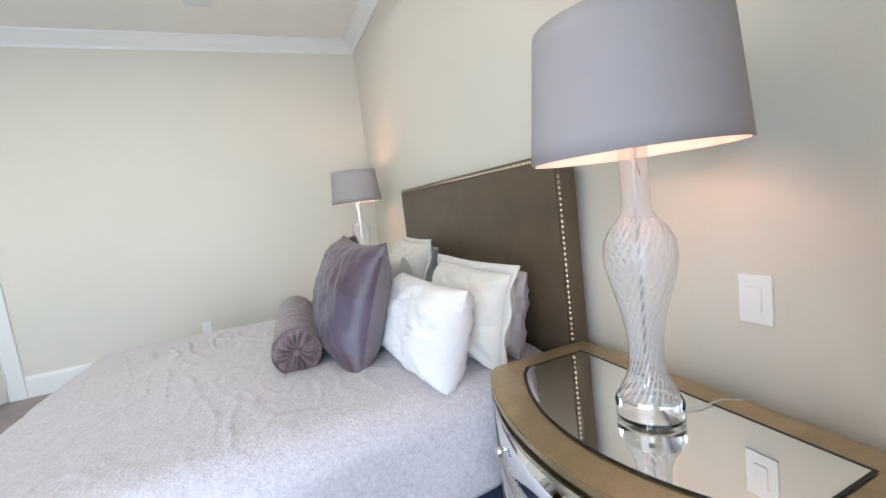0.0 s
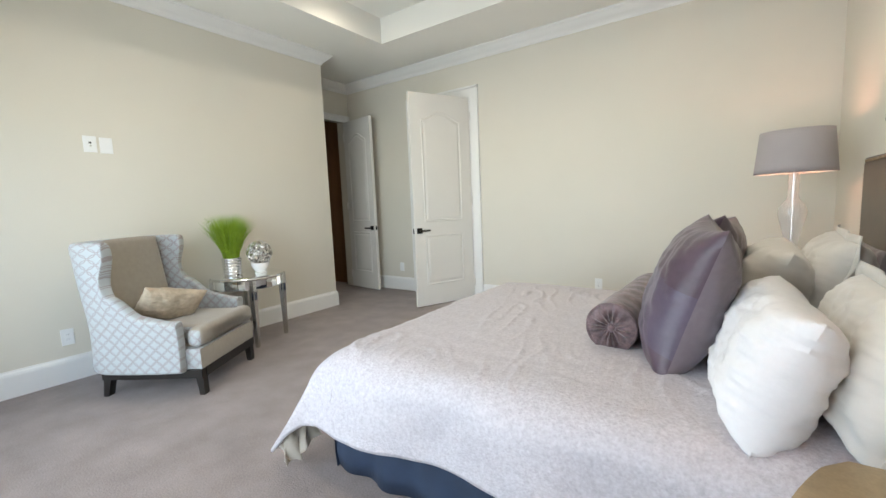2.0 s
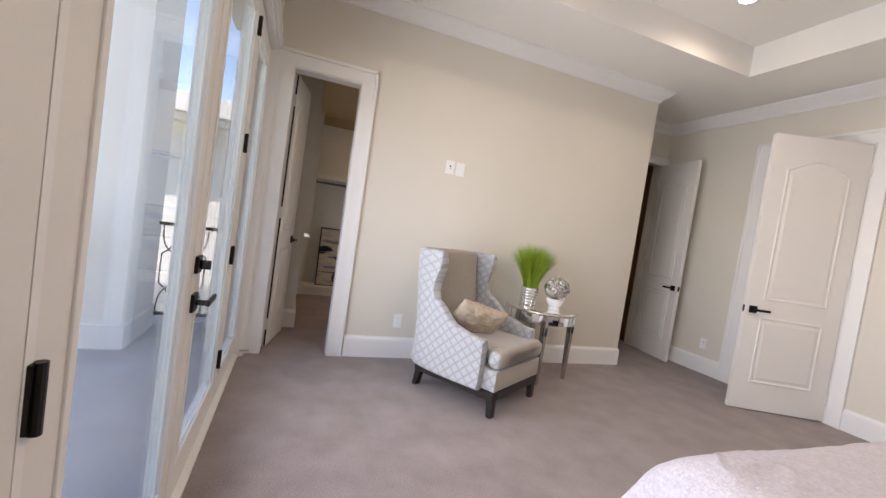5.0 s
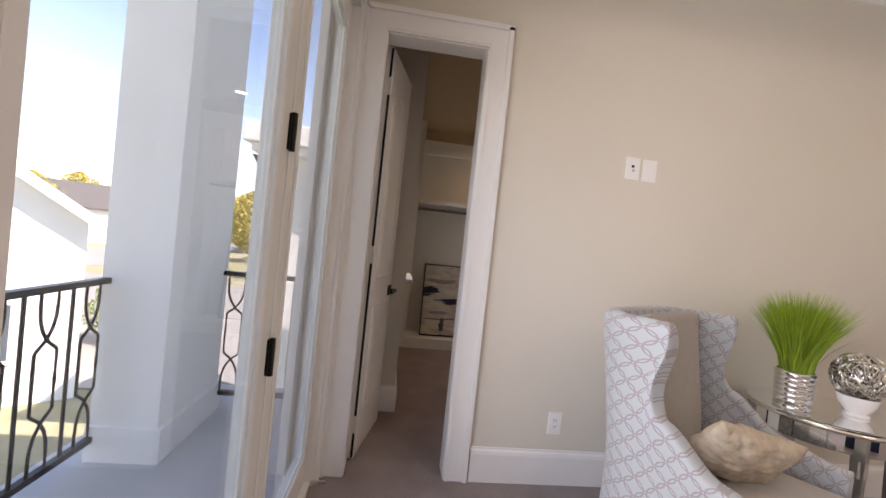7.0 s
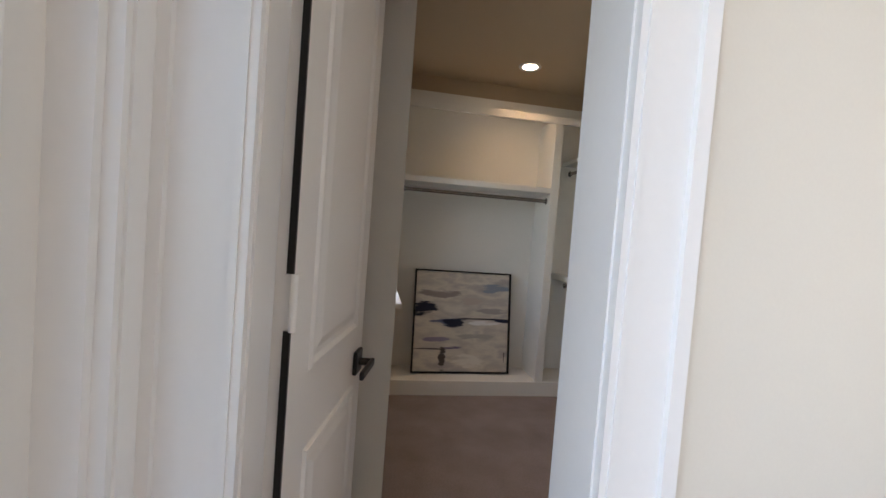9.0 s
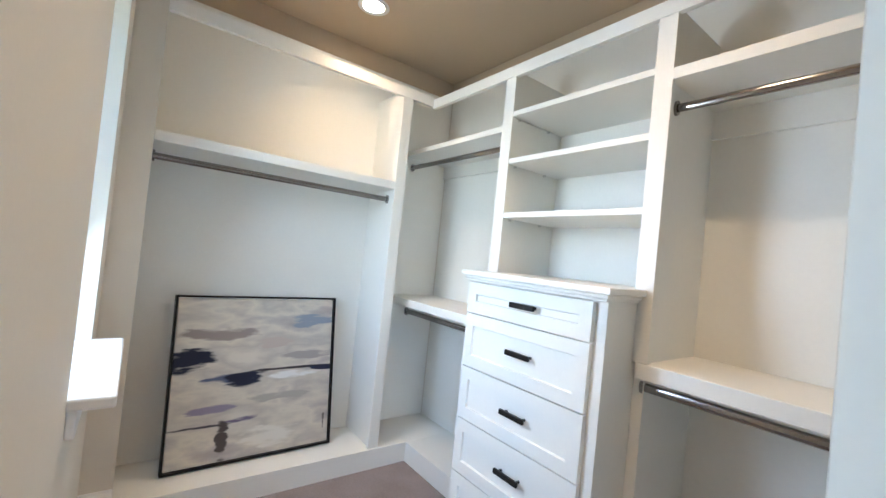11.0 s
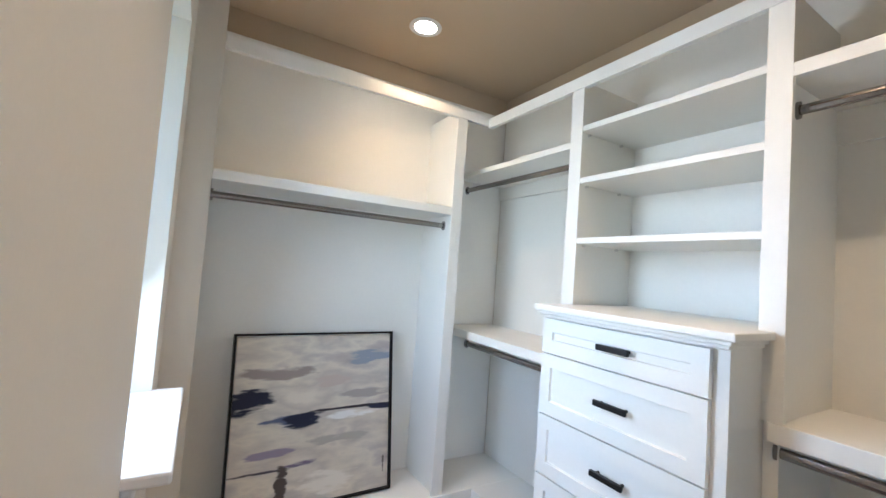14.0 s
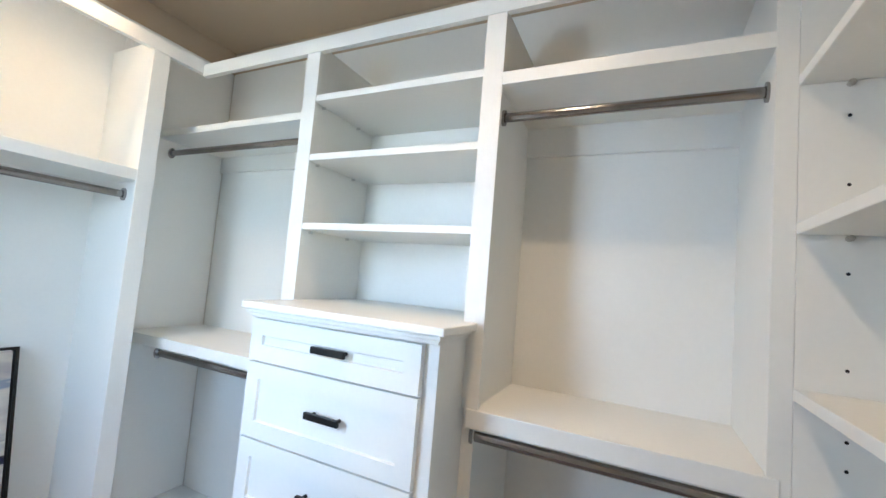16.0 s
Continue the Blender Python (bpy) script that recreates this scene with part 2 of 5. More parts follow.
def ring_fabric(name, ground, line, cell):
    """Interlocking rings woven on a pale ground."""
    m = bpy.data.materials.new(name)
    m.use_nodes = True
    n, l = m.node_tree.nodes, m.node_tree.links
    p = n["Principled BSDF"]
    tc = n.new("ShaderNodeTexCoord")
    uv = tc.outputs["UV"]
    hits = []
    for ox, oy in ((0, 0), (0.5, 0.5)):
        mp = n.new("ShaderNodeMapping")
        mp.inputs["Scale"].default_value = (1 / cell, 1 / cell, 1)
        mp.inputs["Location"].default_value = (ox, oy, 0)
        l.new(uv, mp.inputs[0])
        fr = n.new("ShaderNodeVectorMath")
        fr.operation = "FRACTION"
        l.new(mp.outputs[0], fr.inputs[0])
        sub = n.new("ShaderNodeVectorMath")
        sub.operation = "SUBTRACT"
        sub.inputs[1].default_value = (0.5, 0.5, 0)
        l.new(fr.outputs[0], sub.inputs[0])
        mul = n.new("ShaderNodeVectorMath")
        mul.operation = "MULTIPLY"
        mul.inputs[1].default_value = (1, 1, 0)
        l.new(sub.outputs[0], mul.inputs[0])
        ln = n.new("ShaderNodeVectorMath")
        ln.operation = "LENGTH"
        l.new(mul.outputs[0], ln.inputs[0])
        cmp = n.new("ShaderNodeMath")
        cmp.operation = "COMPARE"
        cmp.inputs[1].default_value, cmp.inputs[2].default_value = 0.43, 0.035
        l.new(ln.outputs["Value"], cmp.inputs[0])
        hits.append(cmp)
    mx = n.new("ShaderNodeMath")
    mx.operation = "MAXIMUM"
    l.new(hits[0].outputs[0], mx.inputs[0]), l.new(hits[1].outputs[0], mx.inputs[1])
    col = n.new("ShaderNodeMix")
    col.data_type = "RGBA"
    col.inputs[6].default_value, col.inputs[7].default_value = (*ground, 1), (*line, 1)
    l.new(mx.outputs[0], col.inputs[0])
    l.new(col.outputs[2], p.inputs["Base Color"])
    p.inputs["Roughness"].default_value, p.inputs["Sheen Weight"].default_value = 0.75, 0.3
    weave = n.new("ShaderNodeTexNoise")
    weave.inputs["Scale"].default_value = 500
    b = n.new("ShaderNodeBump")
    b.inputs["Strength"].default_value, b.inputs["Distance"].default_value = 0.25, 0.001
    l.new(weave.outputs[0], b.inputs["Height"]), l.new(b.outputs[0], p.inputs["Normal"])
    return m


RINGS = ring_fabric("ring_fabric", (0.39, 0.415, 0.425), (0.30, 0.265, 0.26), 0.078)


def canvas_art(name):
    """Abstract brushed landscape in greys, cream and navy."""
    m = bpy.data.materials.new(name)
    m.use_nodes = True
    n, l = m.node_tree.nodes, m.node_tree.links
    p = n["Principled BSDF"]
    tc = n.new("ShaderNodeTexCoord")

    def streaks(scale, sx, sz, seed):
        mp = n.new("ShaderNodeMapping")
        mp.inputs["Scale"].default_value, mp.inputs["Location"].default_value = (1, sx, sz), (0, seed, seed)
        l.new(tc.outputs["Object"], mp.inputs[0])
        t = n.new("ShaderNodeTexNoise")
        t.inputs["Scale"].default_value, t.inputs["Detail"].default_value, t.inputs["Distortion"].default_value = scale, 6, 0.12
        l.new(mp.outputs[0], t.inputs[0])
        return t.outputs[0]

    ramp = n.new("ShaderNodeValToRGB")
    cr = ramp.color_ramp
    cr.elements[0].position, cr.elements[0].color = 0.30, (0.38, 0.33, 0.31, 1)
    cr.elements[1].position, cr.elements[1].color = 0.66, (0.66, 0.61, 0.52, 1)
    for pos, c in ((0.41, (0.50, 0.455, 0.41, 1)), (0.47, (0.66, 0.605, 0.50, 1)), (0.56, (0.50, 0.455, 0.40, 1))):
        e = cr.elements.new(pos)
        e.color = c
    l.new(streaks(2.6, 0.8, 2.4, 3.7), ramp.inputs[0])
    last = ramp.outputs[0]
    sep = n.new("ShaderNodeSeparateXYZ")
    l.new(tc.outputs["Object"], sep.inputs[0])

    def math_node(op, a, b):
        q = n.new("ShaderNodeMath")
        q.operation = op
        for i, v in enumerate((a, b)):
            if isinstance(v, (int, float)):
                q.inputs[i].default_value = v
            else:
                l.new(v, q.inputs[i])
        return q.outputs[0]

    wob = streaks(11.0, 0.45, 2.2, 8.1)
    # strokes: centre y, centre z, half width, half height, colour
    strokes = ((-0.19, 0.235, 0.20, 0.032, (0.30, 0.25, 0.22)), (0.30, 0.30, 0.14, 0.04, (0.26, 0.30, 0.36)), (0.30, 0.10, 0.18, 0.022, (0.38, 0.34, 0.31)),
               (0.08, 0.18, 0.10, 0.03, (0.52, 0.44, 0.38)), (0.13, -0.13, 0.16, 0.026, (0.42, 0.39, 0.34)), (-0.16, -0.008, 0.10, 0.026, (0.09, 0.11, 0.19)),
               (-0.35, 0.097, 0.11, 0.062, (0.005, 0.008, 0.03)), (-0.07, -0.012, 0.10, 0.036, (0.006, 0.010, 0.035)), (0.20, -0.012, 0.18, 0.018, (0.80, 0.79, 0.76)),
               (0.22, 0.028, 0.24, 0.006, (0.03, 0.025, 0.03)), (0.38, 0.015, 0.07, 0.014, (0.008, 0.012, 0.04)), (-0.23, -0.16, 0.11, 0.020, (0.28, 0.24, 0.32)),
               (-0.32, -0.24, 0.14, 0.007, (0.05, 0.045, 0.06)), (-0.17, -0.32, 0.028, 0.085, (0.07, 0.055, 0.05)), (-0.07, -0.225, 0.07, 0.012, (0.15, 0.12, 0.20)),
               (0.39, -0.30, 0.007, 0.04, (0.15, 0.13, 0.12)), (0.05, -0.33, 0.14, 0.05, (0.72, 0.68, 0.60)))
    for cy, cz, hw, hh, c in strokes:
        dy = math_node("DIVIDE", math_node("SUBTRACT", sep.outputs[1], cy), hw)
        dz = math_node("DIVIDE", math_node("SUBTRACT", sep.outputs[2], cz), hh)
        d = math_node("ADD", math_node("MULTIPLY", dy, dy), math_node("MULTIPLY", dz, dz))
        d = math_node("ADD", d, math_node("MULTIPLY", math_node("SUBTRACT", wob, 0.5), 6.5))
        f = n.new("ShaderNodeMapRange")
        f.inputs["From Min"].default_value, f.inputs["From Max"].default_value = 1.25, 0.5
        l.new(d, f.inputs[0])
        mx = n.new("ShaderNodeMix")
        mx.data_type = "RGBA"
        mx.inputs[7].default_value = (*c, 1)
        l.new(f.outputs[0], mx.inputs[0]), l.new(last, mx.inputs[6])
        last = mx.outputs[2]
    l.new(last, p.inputs["Base Color"])
    p.inputs["Roughness"].default_value = 0.55
    return m


ART = canvas_art("abstract_canvas")


# ---- builders ----
def part(name, bm, material, parent=None, label="", smooth=False, mods=()):
    """Links a bmesh as one mesh object, under a thing or a part."""
    me = bpy.data.meshes.new(name)
    bm.normal_update()
    bm.to_mesh(me)
    bm.free()
    me.materials.append(material)
    if smooth:
        me.polygons.foreach_set("use_smooth", [True] * len(me.polygons))
        me.set_sharp_from_angle(angle=radians(40))
    ob = new(name, me)
    if parent:
        ob.parent = parent
    if label:
        ob["label"] = label
    return ob


def thing(name, m, label, category, group="", kind=""):
    ob = new(name)
    ob.empty_display_size = 0.1
    ob.matrix_world = m
    return tagged(ob, label, category, group, kind)


def setting(name, bm, material, label, category, smooth=False, kind="structure"):
    return tagged(part(name, bm, material, smooth=smooth), label, category, kind=kind)


def box(bm, x0, x1, y0, y1, z0, z1, bevel=0.0, seg=2):
    r = bmesh.ops.create_cube(bm, size=1, matrix=Matrix.LocRotScale(((x0 + x1) / 2, (y0 + y1) / 2, (z0 + z1) / 2), None,
                                                                  (abs(x1 - x0), abs(y1 - y0), abs(z1 - z0))))
    if bevel:
        es = list({e for v in r["verts"] for e in v.link_edges})
        bmesh.ops.bevel(bm, geom=es, offset=bevel, segments=seg, affect="EDGES", profile=0.5)
    return r["verts"]


def boxes(rows, bevel=0.0):
    bm = bmesh.new()
    for r in rows:
        box(bm, *r, bevel=bevel)
    return bm


def lathe(bm, profile, seg=32, twist=0.0, lobes=0, depth=0.0, m=None):
    """Spins (radius, z) rows about z; lobes and twist flute it."""
    rings = []
    for r, z in profile:
        ring = []
        for i in range(seg):
            a = 2 * math.pi * i / seg
            q = r * (1 + depth * math.cos(lobes * (a + twist * z))) if lobes else r
            v = Vector((q * math.cos(a), q * math.sin(a), z))
            ring.append(bm.verts.new(m @ v if m else v))
        rings.append(ring)
    for a, b in zip(rings, rings[1:]):
        for i in range(seg):
            bm.faces.new((a[i], a[(i + 1) % seg], b[(i + 1) % seg], b[i]))
    for ring, flip in ((rings[0], True), (rings[-1], False)):
        if profile[0 if flip else -1][0] > 1e-4:
            bm.faces.new(ring[::-1] if flip else ring)
    return bm


def tube(bm, pts, r, seg=8):
    """A round bar along a line of points."""
    rings = []
    pts = [Vector(p) for p in pts]
    for i, p in enumerate(pts):
        d = (pts[min(i + 1, len(pts) - 1)] - pts[max(i - 1, 0)]).normalized()
        q = d.to_track_quat("Z", "Y").to_matrix()
        rings.append([bm.verts.new(p + q @ Vector((r * math.cos(2 * math.pi * k / seg), r * math.sin(2 * math.pi * k / seg), 0)))
                      for k in range(seg)])
    for a, b in zip(rings, rings[1:]):
        for i in range(seg):
            bm.faces.new((a[i], a[(i + 1) % seg], b[(i + 1) % seg], b[i]))
    bm.faces.new(rings[0][::-1]), bm.faces.new(rings[-1])
    return bm


def moulding(bm, path, profile, closed=False):
    """Sweeps a profile of (out, z) along a plan path; out is to the left of the way."""
    pts = [Vector((x, y)) for x, y in path]
    n = len(pts)
    rings = []
    for i, p in enumerate(pts):
        a = pts[i - 1] if (i or closed) else None
        b = pts[(i + 1) % n] if (i < n - 1 or closed) else None
        da = (p - a).normalized() if a is not None else (b - p).normalized()
        db = (b - p).normalized() if b is not None else da
        na, nb = Vector((-da.y, da.x)), Vector((-db.y, db.x))
        mit = (na + nb) / max(0.2, 1 + na.dot(nb))
        rings.append([bm.verts.new((p.x + mit.x * o, p.y + mit.y * o, z)) for o, z in profile])
    k = len(profile)
    pairs = list(zip(rings, rings[1:])) + ([(rings[-1], rings[0])] if closed else [])
    for a, b in pairs:
        for i in range(k):
            bm.faces.new((a[i], b[i], b[(i + 1) % k], a[(i + 1) % k]))
    if not closed:
        bm.faces.new(rings[0]), bm.faces.new(rings[-1][::-1])
    bmesh.ops.recalc_face_normals(bm, faces=bm.faces[:])
    return bm


def prism(bm, outline, a0, a1, axis="y"):
    """Extrudes an outline; the axis names the direction of depth."""
    def at(u, v, d):
        return {"y": (u, d, v), "x": (d, u, v), "z": (u, v, d)}[axis]
    f, g = [bm.verts.new(at(u, v, a0)) for u, v in outline], [bm.verts.new(at(u, v, a1)) for u, v in outline]
    bm.faces.new(f), bm.faces.new(g[::-1])
    k = len(outline)
    for i in range(k):
        bm.faces.new((f[i], g[i], g[(i + 1) % k], f[(i + 1) % k]))
    bmesh.ops.recalc_face_normals(bm, faces=bm.faces[:])
    return bm


def grid_mesh(bm, nu, nv, place, closed_u=False):
    vs = [[bm.verts.new(place(i / (nu if closed_u else nu - 1), j / (nv - 1))) for j in range(nv)] for i in range(nu)]
    uvl = bm.loops.layers.uv.verify()
    for i in range(nu if closed_u else nu - 1):
        for j in range(nv - 1):
            f = bm.faces.new((vs[i][j], vs[(i + 1) % nu][j], vs[(i + 1) % nu][j + 1], vs[i][j + 1]))
    return vs


def solid(ob, t, offset=-1, bevel=0.0):
    s = ob.modifiers.new("thickness", "SOLIDIFY")
    s.thickness, s.offset = t, offset
    if bevel:
        b = ob.modifiers.new("soft", "BEVEL")
        b.width, b.segments = bevel, 4
    return ob

# ---- the large structure ----
XA, XH, YF, YB, ZC = -3.47, 1.366, -0.215, 4.80, 3.10   # armchair wall, headboard wall, balcony wall, far wall, ceiling


def wall_boxes(axis, a0, a1, b0, b1, z0, z1, holes=()):
    """A wall along an axis from a0 to a1, b0 to b1 thick, with holes (start, end, bottom, top)."""
    rows, at = [], a0
    for h0, h1, hz0, hz1 in sorted(holes):
        rows.append((at, h0, z0, z1))
        if hz0 > z0:
            rows.append((h0, h1, z0, hz0))
        rows.append((h0, h1, hz1, z1))
        at = h1
    rows.append((at, a1, z0, z1))
    if axis == "x":
        return boxes([(p, q, b0, b1, r, s) for p, q, r, s in rows])
    return boxes([(b0, b1, p, q, r, s) for p, q, r, s in rows])


setting("floor", boxes([(-4.25, XH + 0.2, YF - 0.13, YB + 0.1, -0.25, 0), (-6.7, -4.25, -0.2, 2.3, -0.25, 0)]), CARPET, "beige cut-pile carpet over the whole floor", "carpet")
setting("wall_headboard", boxes([(XH, XH + 0.2, YF - 0.13, YB + 0.2, -0.2, 3.5)]), WALL, "plain greige painted wall behind the bed", "wall")
setting("wall_far", wall_boxes("x", -4.40, XH, YB, YB + 0.14, -0.2, 3.5, [(-2.92, -2.06, -0.2, 2.56)]), WALL, "greige painted wall with a white door", "wall")
setting("wall_balcony", wall_boxes("x", XA - 0.13, XH, YF - 0.15, YF, -0.2, 3.5, [(-3.38, 0.48, -0.2, 2.44)]), WALL, "greige painted wall around the glazed balcony doors", "wall")
setting("wall_armchair", wall_boxes("y", YF, 3.68, XA - 0.13, XA, -0.2, 3.5, [(-0.08, 0.46, -0.2, 2.36)]), WALL, "greige painted wall with the closet doorway", "wall")
setting("wall_recess", wall_boxes("y", 3.55, YB, -4.40, -4.25, -0.2, 3.5, [(3.92, 4.70, -0.2, 2.56)]), WALL, "greige painted wall of the entry recess", "wall")
setting("wall_recess_back", boxes([(-4.25, XA - 0.13, 3.50, 3.55, -0.2, 3.5)]), WALL, "greige painted wall closing the recess", "wall")

# tray ceiling
tx0, tx1, ty0, ty1, tz = -2.68, 0.72, 0.75, 3.93, 3.38
setting("ceiling", boxes([(-4.40, tx0, YF - 0.1, YB + 0.1, ZC, 3.6), (tx1, XH + 0.1, YF - 0.1, YB + 0.1, ZC, 3.6),
                          (tx0, tx1, YF - 0.1, ty0, ZC, 3.6), (tx0, tx1, ty1, YB + 0.1, ZC, 3.6),
                          (tx0, tx1, ty0, ty1, tz, 3.6)]), CEIL, "off-white painted tray ceiling with a raised middle", "ceiling")

CROWN = [(0, 2.975), (0.012, 2.975), (0.016, 2.995), (0.03, 3.012), (0.055, 3.03), (0.085, 3.06), (0.098, 3.075), (0.11, 3.08), (0.11, 3.0985), (0, 3.0985)]
ROOM = [(XH, YF), (XH, YB), (-4.25, YB), (-4.25, 3.55), (-3.60, 3.55), (-3.60, 3.68), (XA, 3.68), (XA, YF)]
setting("trim_crown", moulding(bmesh.new(), ROOM, CROWN, closed=True), TRIM, "white crown moulding below the ceiling", "moulding")

BASE = [(0, 0.0), (0.018, 0.0), (0.018, 0.155), (0.014, 0.172), (0.006, 0.182), (0.004, 0.192), (0, 0.192)]


def baseboard(path, name="baseboard", label="tall white painted baseboard"):
    setting(name, moulding(bmesh.new(), path, BASE), TRIM, label, "baseboard")


baseboard([(-4.25, 3.80), (-4.25, 3.55), (-3.60, 3.55), (-3.60, 3.68), (XA, 3.68), (XA, 0.595)])
baseboard([(XH, YF), (XH, YB), (-1.925, YB)])
baseboard([(-3.055, YB), (-4.25, YB)])
baseboard([(0.62, YF), (XH, YF)])


def casing(name, axis, a0, a1, b, out, top, w=0.135, label="white painted door casing"):
    """A flat casing with a raised outer band round an opening, standing out from the wall face b."""
    s = 1 if out > 0 else -1
    rows = []
    for p, q in ((a0 - w, a0), (a1, a1 + w)):
        rows.append((p, q, 0.0, top))
    rows.append((a0 - w, a1 + w, top, top + w))
    band = [(a0 - w - 0.012, a0 - w + 0.014, 0.0, top + w), (a1 + w - 0.014, a1 + w + 0.012, 0.0, top + w),
            (a0 - w - 0.012, a1 + w + 0.012, top + w - 0.014, top + w + 0.012)]
    inner = [(a0 - 0.022, a0 - 0.012, 0.0, top + 0.012), (a1 + 0.012, a1 + 0.022, 0.0, top + 0.012), (a0 - 0.022, a1 + 0.022, top + 0.012, top + 0.022)]
    bm = bmesh.new()
    for grp, t in ((rows, 0.018), (band, 0.030), (inner, 0.022)):
        for p, q, z0, z1 in grp:
            lo, hi = sorted((b, b + s * t))
            if axis == "y":
                box(bm, lo, hi, p, q, z0, z1)
            else:
                box(bm, p, q, lo, hi, z0, z1)
    return setting(name, bm, TRIM, label, "door casing")


casing("trim_closet_door", "y", -0.08, 0.46, XA, 1, 2.36, 0.115)
casing("trim_closet_inside", "y", -0.08, 0.46, XA - 0.13, -1, 2.36, 0.09)
casing("trim_far_door", "x", -2.92, -2.06, YB, -1, 2.545, 0.125)
casing("trim_recess_door", "y", 3.92, 4.70, -4.25, 1, 2.545, 0.085)
casing("trim_balcony_doors", "x", -3.38, 0.48, YF, 1, 2.44, 0.075, "white painted casing round the balcony doors")
jm = bmesh.new()
for r in ((XA - 0.13, XA, -0.083, -0.076, 0, 2.36), (XA - 0.13, XA, 0.456, 0.463, 0, 2.36), (XA - 0.13, XA, -0.08, 0.46, 2.353, 2.363)):
    box(jm, *r)
setting("door_frame_closet", jm, TRIM, "white painted jamb of the closet doorway", "door jamb")
jm = boxes([(-2.923, -2.915, YB, YB + 0.14, 0, 2.56), (-2.065, -2.057, YB, YB + 0.14, 0, 2.56), (-2.92, -2.06, YB, YB + 0.14, 2.553, 2.563)])
setting("door_frame_far", jm, TRIM, "white painted jamb of the far doorway", "door jamb")


# ---- doors ----
def arch_outline(x0, x1, z0, z1, rise):
    pts = [(x0, z0), (x1, z0), (x1, z1)]
    if rise:
        for k in range(1, 16):
            f = k / 16
            pts.append((x1 + (x0 - x1) * f, z1 + rise * (math.sin(math.pi * f) ** 1.6)))
    pts.append((x0, z1))
    return pts


def panel_ring(bm, outline, y, out, w=0.022):
    """A bead round a door panel with a sunk groove inside it."""
    k = len(outline)

    def inset(d):
        res = []
        for i, p in enumerate(outline):
            p, a, b = Vector(p), Vector(outline[i - 1]), Vector(outline[(i + 1) % k])
            da, db = (p - a).normalized(), (b - p).normalized()
            na, nb = Vector((-da.y, da.x)), Vector((-db.y, db.x))
            res.append(p + (na + nb) / max(0.3, 1 + na.dot(nb)) * d)
        return res
    levels = [(0, 0.0), (0.004, 0.007), (0.012, 0.008), (w, 0.001), (w + 0.012, 0.0015), (w + 0.03, 0.006), (w + 0.034, 0.0065)]
    rings = [[bm.verts.new((p.x, y + out * h, p.y)) for p in inset(d)] for d, h in levels]
    for a, b in zip(rings, rings[1:]):
        for i in range(k):
            bm.faces.new((a[i], a[(i + 1) % k], b[(i + 1) % k], b[i]))
    bm.faces.new(rings[-1])


def lever(parent, x, z, side, way, name="door_handle"):
    """A square rosette and a flat lever; side is the face, way the direction of the lever."""
    bm = bmesh.new()
    y = side * 0.0225
    box(bm, x - 0.033, x + 0.033, *sorted((y, y + side * 0.012)), z - 0.033, z + 0.033, bevel=0.003)
    tube(bm, [(x, y, z), (x, y + side * 0.05, z)], 0.011, 10)
    box(bm, *sorted((x - way * 0.012, x + way * 0.125)), *sorted((y + side * 0.042, y + side * 0.054)), z - 0.011, z + 0.011, bevel=0.004)
    return part(name, bm, BLACK, parent, "black lever handle", smooth=False)


def panel_door(name, hinge, angle, width, height, label, flip=1, lever_z=0.92):
    """A two-panel door with an arched upper panel; the leaf runs along local x from its hinge."""
    t = thing(name, pose(hinge[0], hinge[1], 0.012, 0, 0, angle), label, "door", kind="structure")
    leaf = bmesh.new()
    box(leaf, 0, width, -0.0225, 0.0225, 0, height, bevel=0.002)
    leaf = part("leaf", leaf, DOORP, t)
    b = width * 0.17
    for side in (-1, 1):
        bm = bmesh.new()
        panel_ring(bm, arch_outline(b, width - b, 1.02, height - 0.30, 0.10), side * 0.0224, side)
        panel_ring(bm, arch_outline(b, width - b, 0.25, 0.86, 0), side * 0.0224, side)
        bmesh.ops.recalc_face_normals(bm, faces=bm.faces[:])
        part("panel_moulding", bm, DOORP, leaf)
        lever(t, width - 0.065, lever_z, side, -1)
    bm = boxes([(width - 0.002, width + 0.002, -0.013, 0.013, lever_z - 0.03, lever_z + 0.03)])
    part("latch_plate", bm, BLACK, t)
    for z in (0.2, height * 0.5, height - 0.22):
        bm = bmesh.new()
        tube(bm, [(-0.006, flip * 0.026, z - 0.05), (-0.006, flip * 0.026, z + 0.05)], 0.007, 10)
        box(bm, -0.003, 0.03, *sorted((flip * 0.0225, flip * 0.025)), z - 0.05, z + 0.05)
        part("hinge", bm, DOORP, t)
    return t


def bearing(a, b):
    return math.degrees(math.atan2(b[1] - a[1], b[0] - a[0]))


panel_door("door_far", (-2.068, 4.775), bearing((-2.068, 4.775), (-2.40, 4.03)), 0.832, 2.525, "white two-panel door standing ajar with black lever", flip=1)
panel_door("door_recess", (-4.235, 4.695), bearing((-4.235, 4.695), (-3.60, 4.60)), 0.655, 2.525, "white two-panel door open against the far wall", flip=-1)
closet_door = panel_door("door_closet", (-3.615, -0.068), bearing((-3.615, -0.068), (-4.17, 0.052)), 0.545, 2.34, "white two-panel closet door opened inwards", flip=-1)
# black strips between the hinges imitate the darkness of the open gap
part("gap_shade", boxes([(-0.006, -0.0005, -0.0225, -0.010, 0.01, 0.15), (-0.006, -0.0005, -0.0225, -0.010, 0.25, 1.12), (-0.006, -0.0005, -0.0225, -0.010, 1.22, 2.07), (-0.006, -0.0005, -0.0225, -0.010, 2.17, 2.33)]), BLACK, closet_door, "black strips standing in for the dark hinge gap")

# ---- glazed balcony doors ----
LEAF_Y0, LEAF_Y1 = -0.310, -0.262


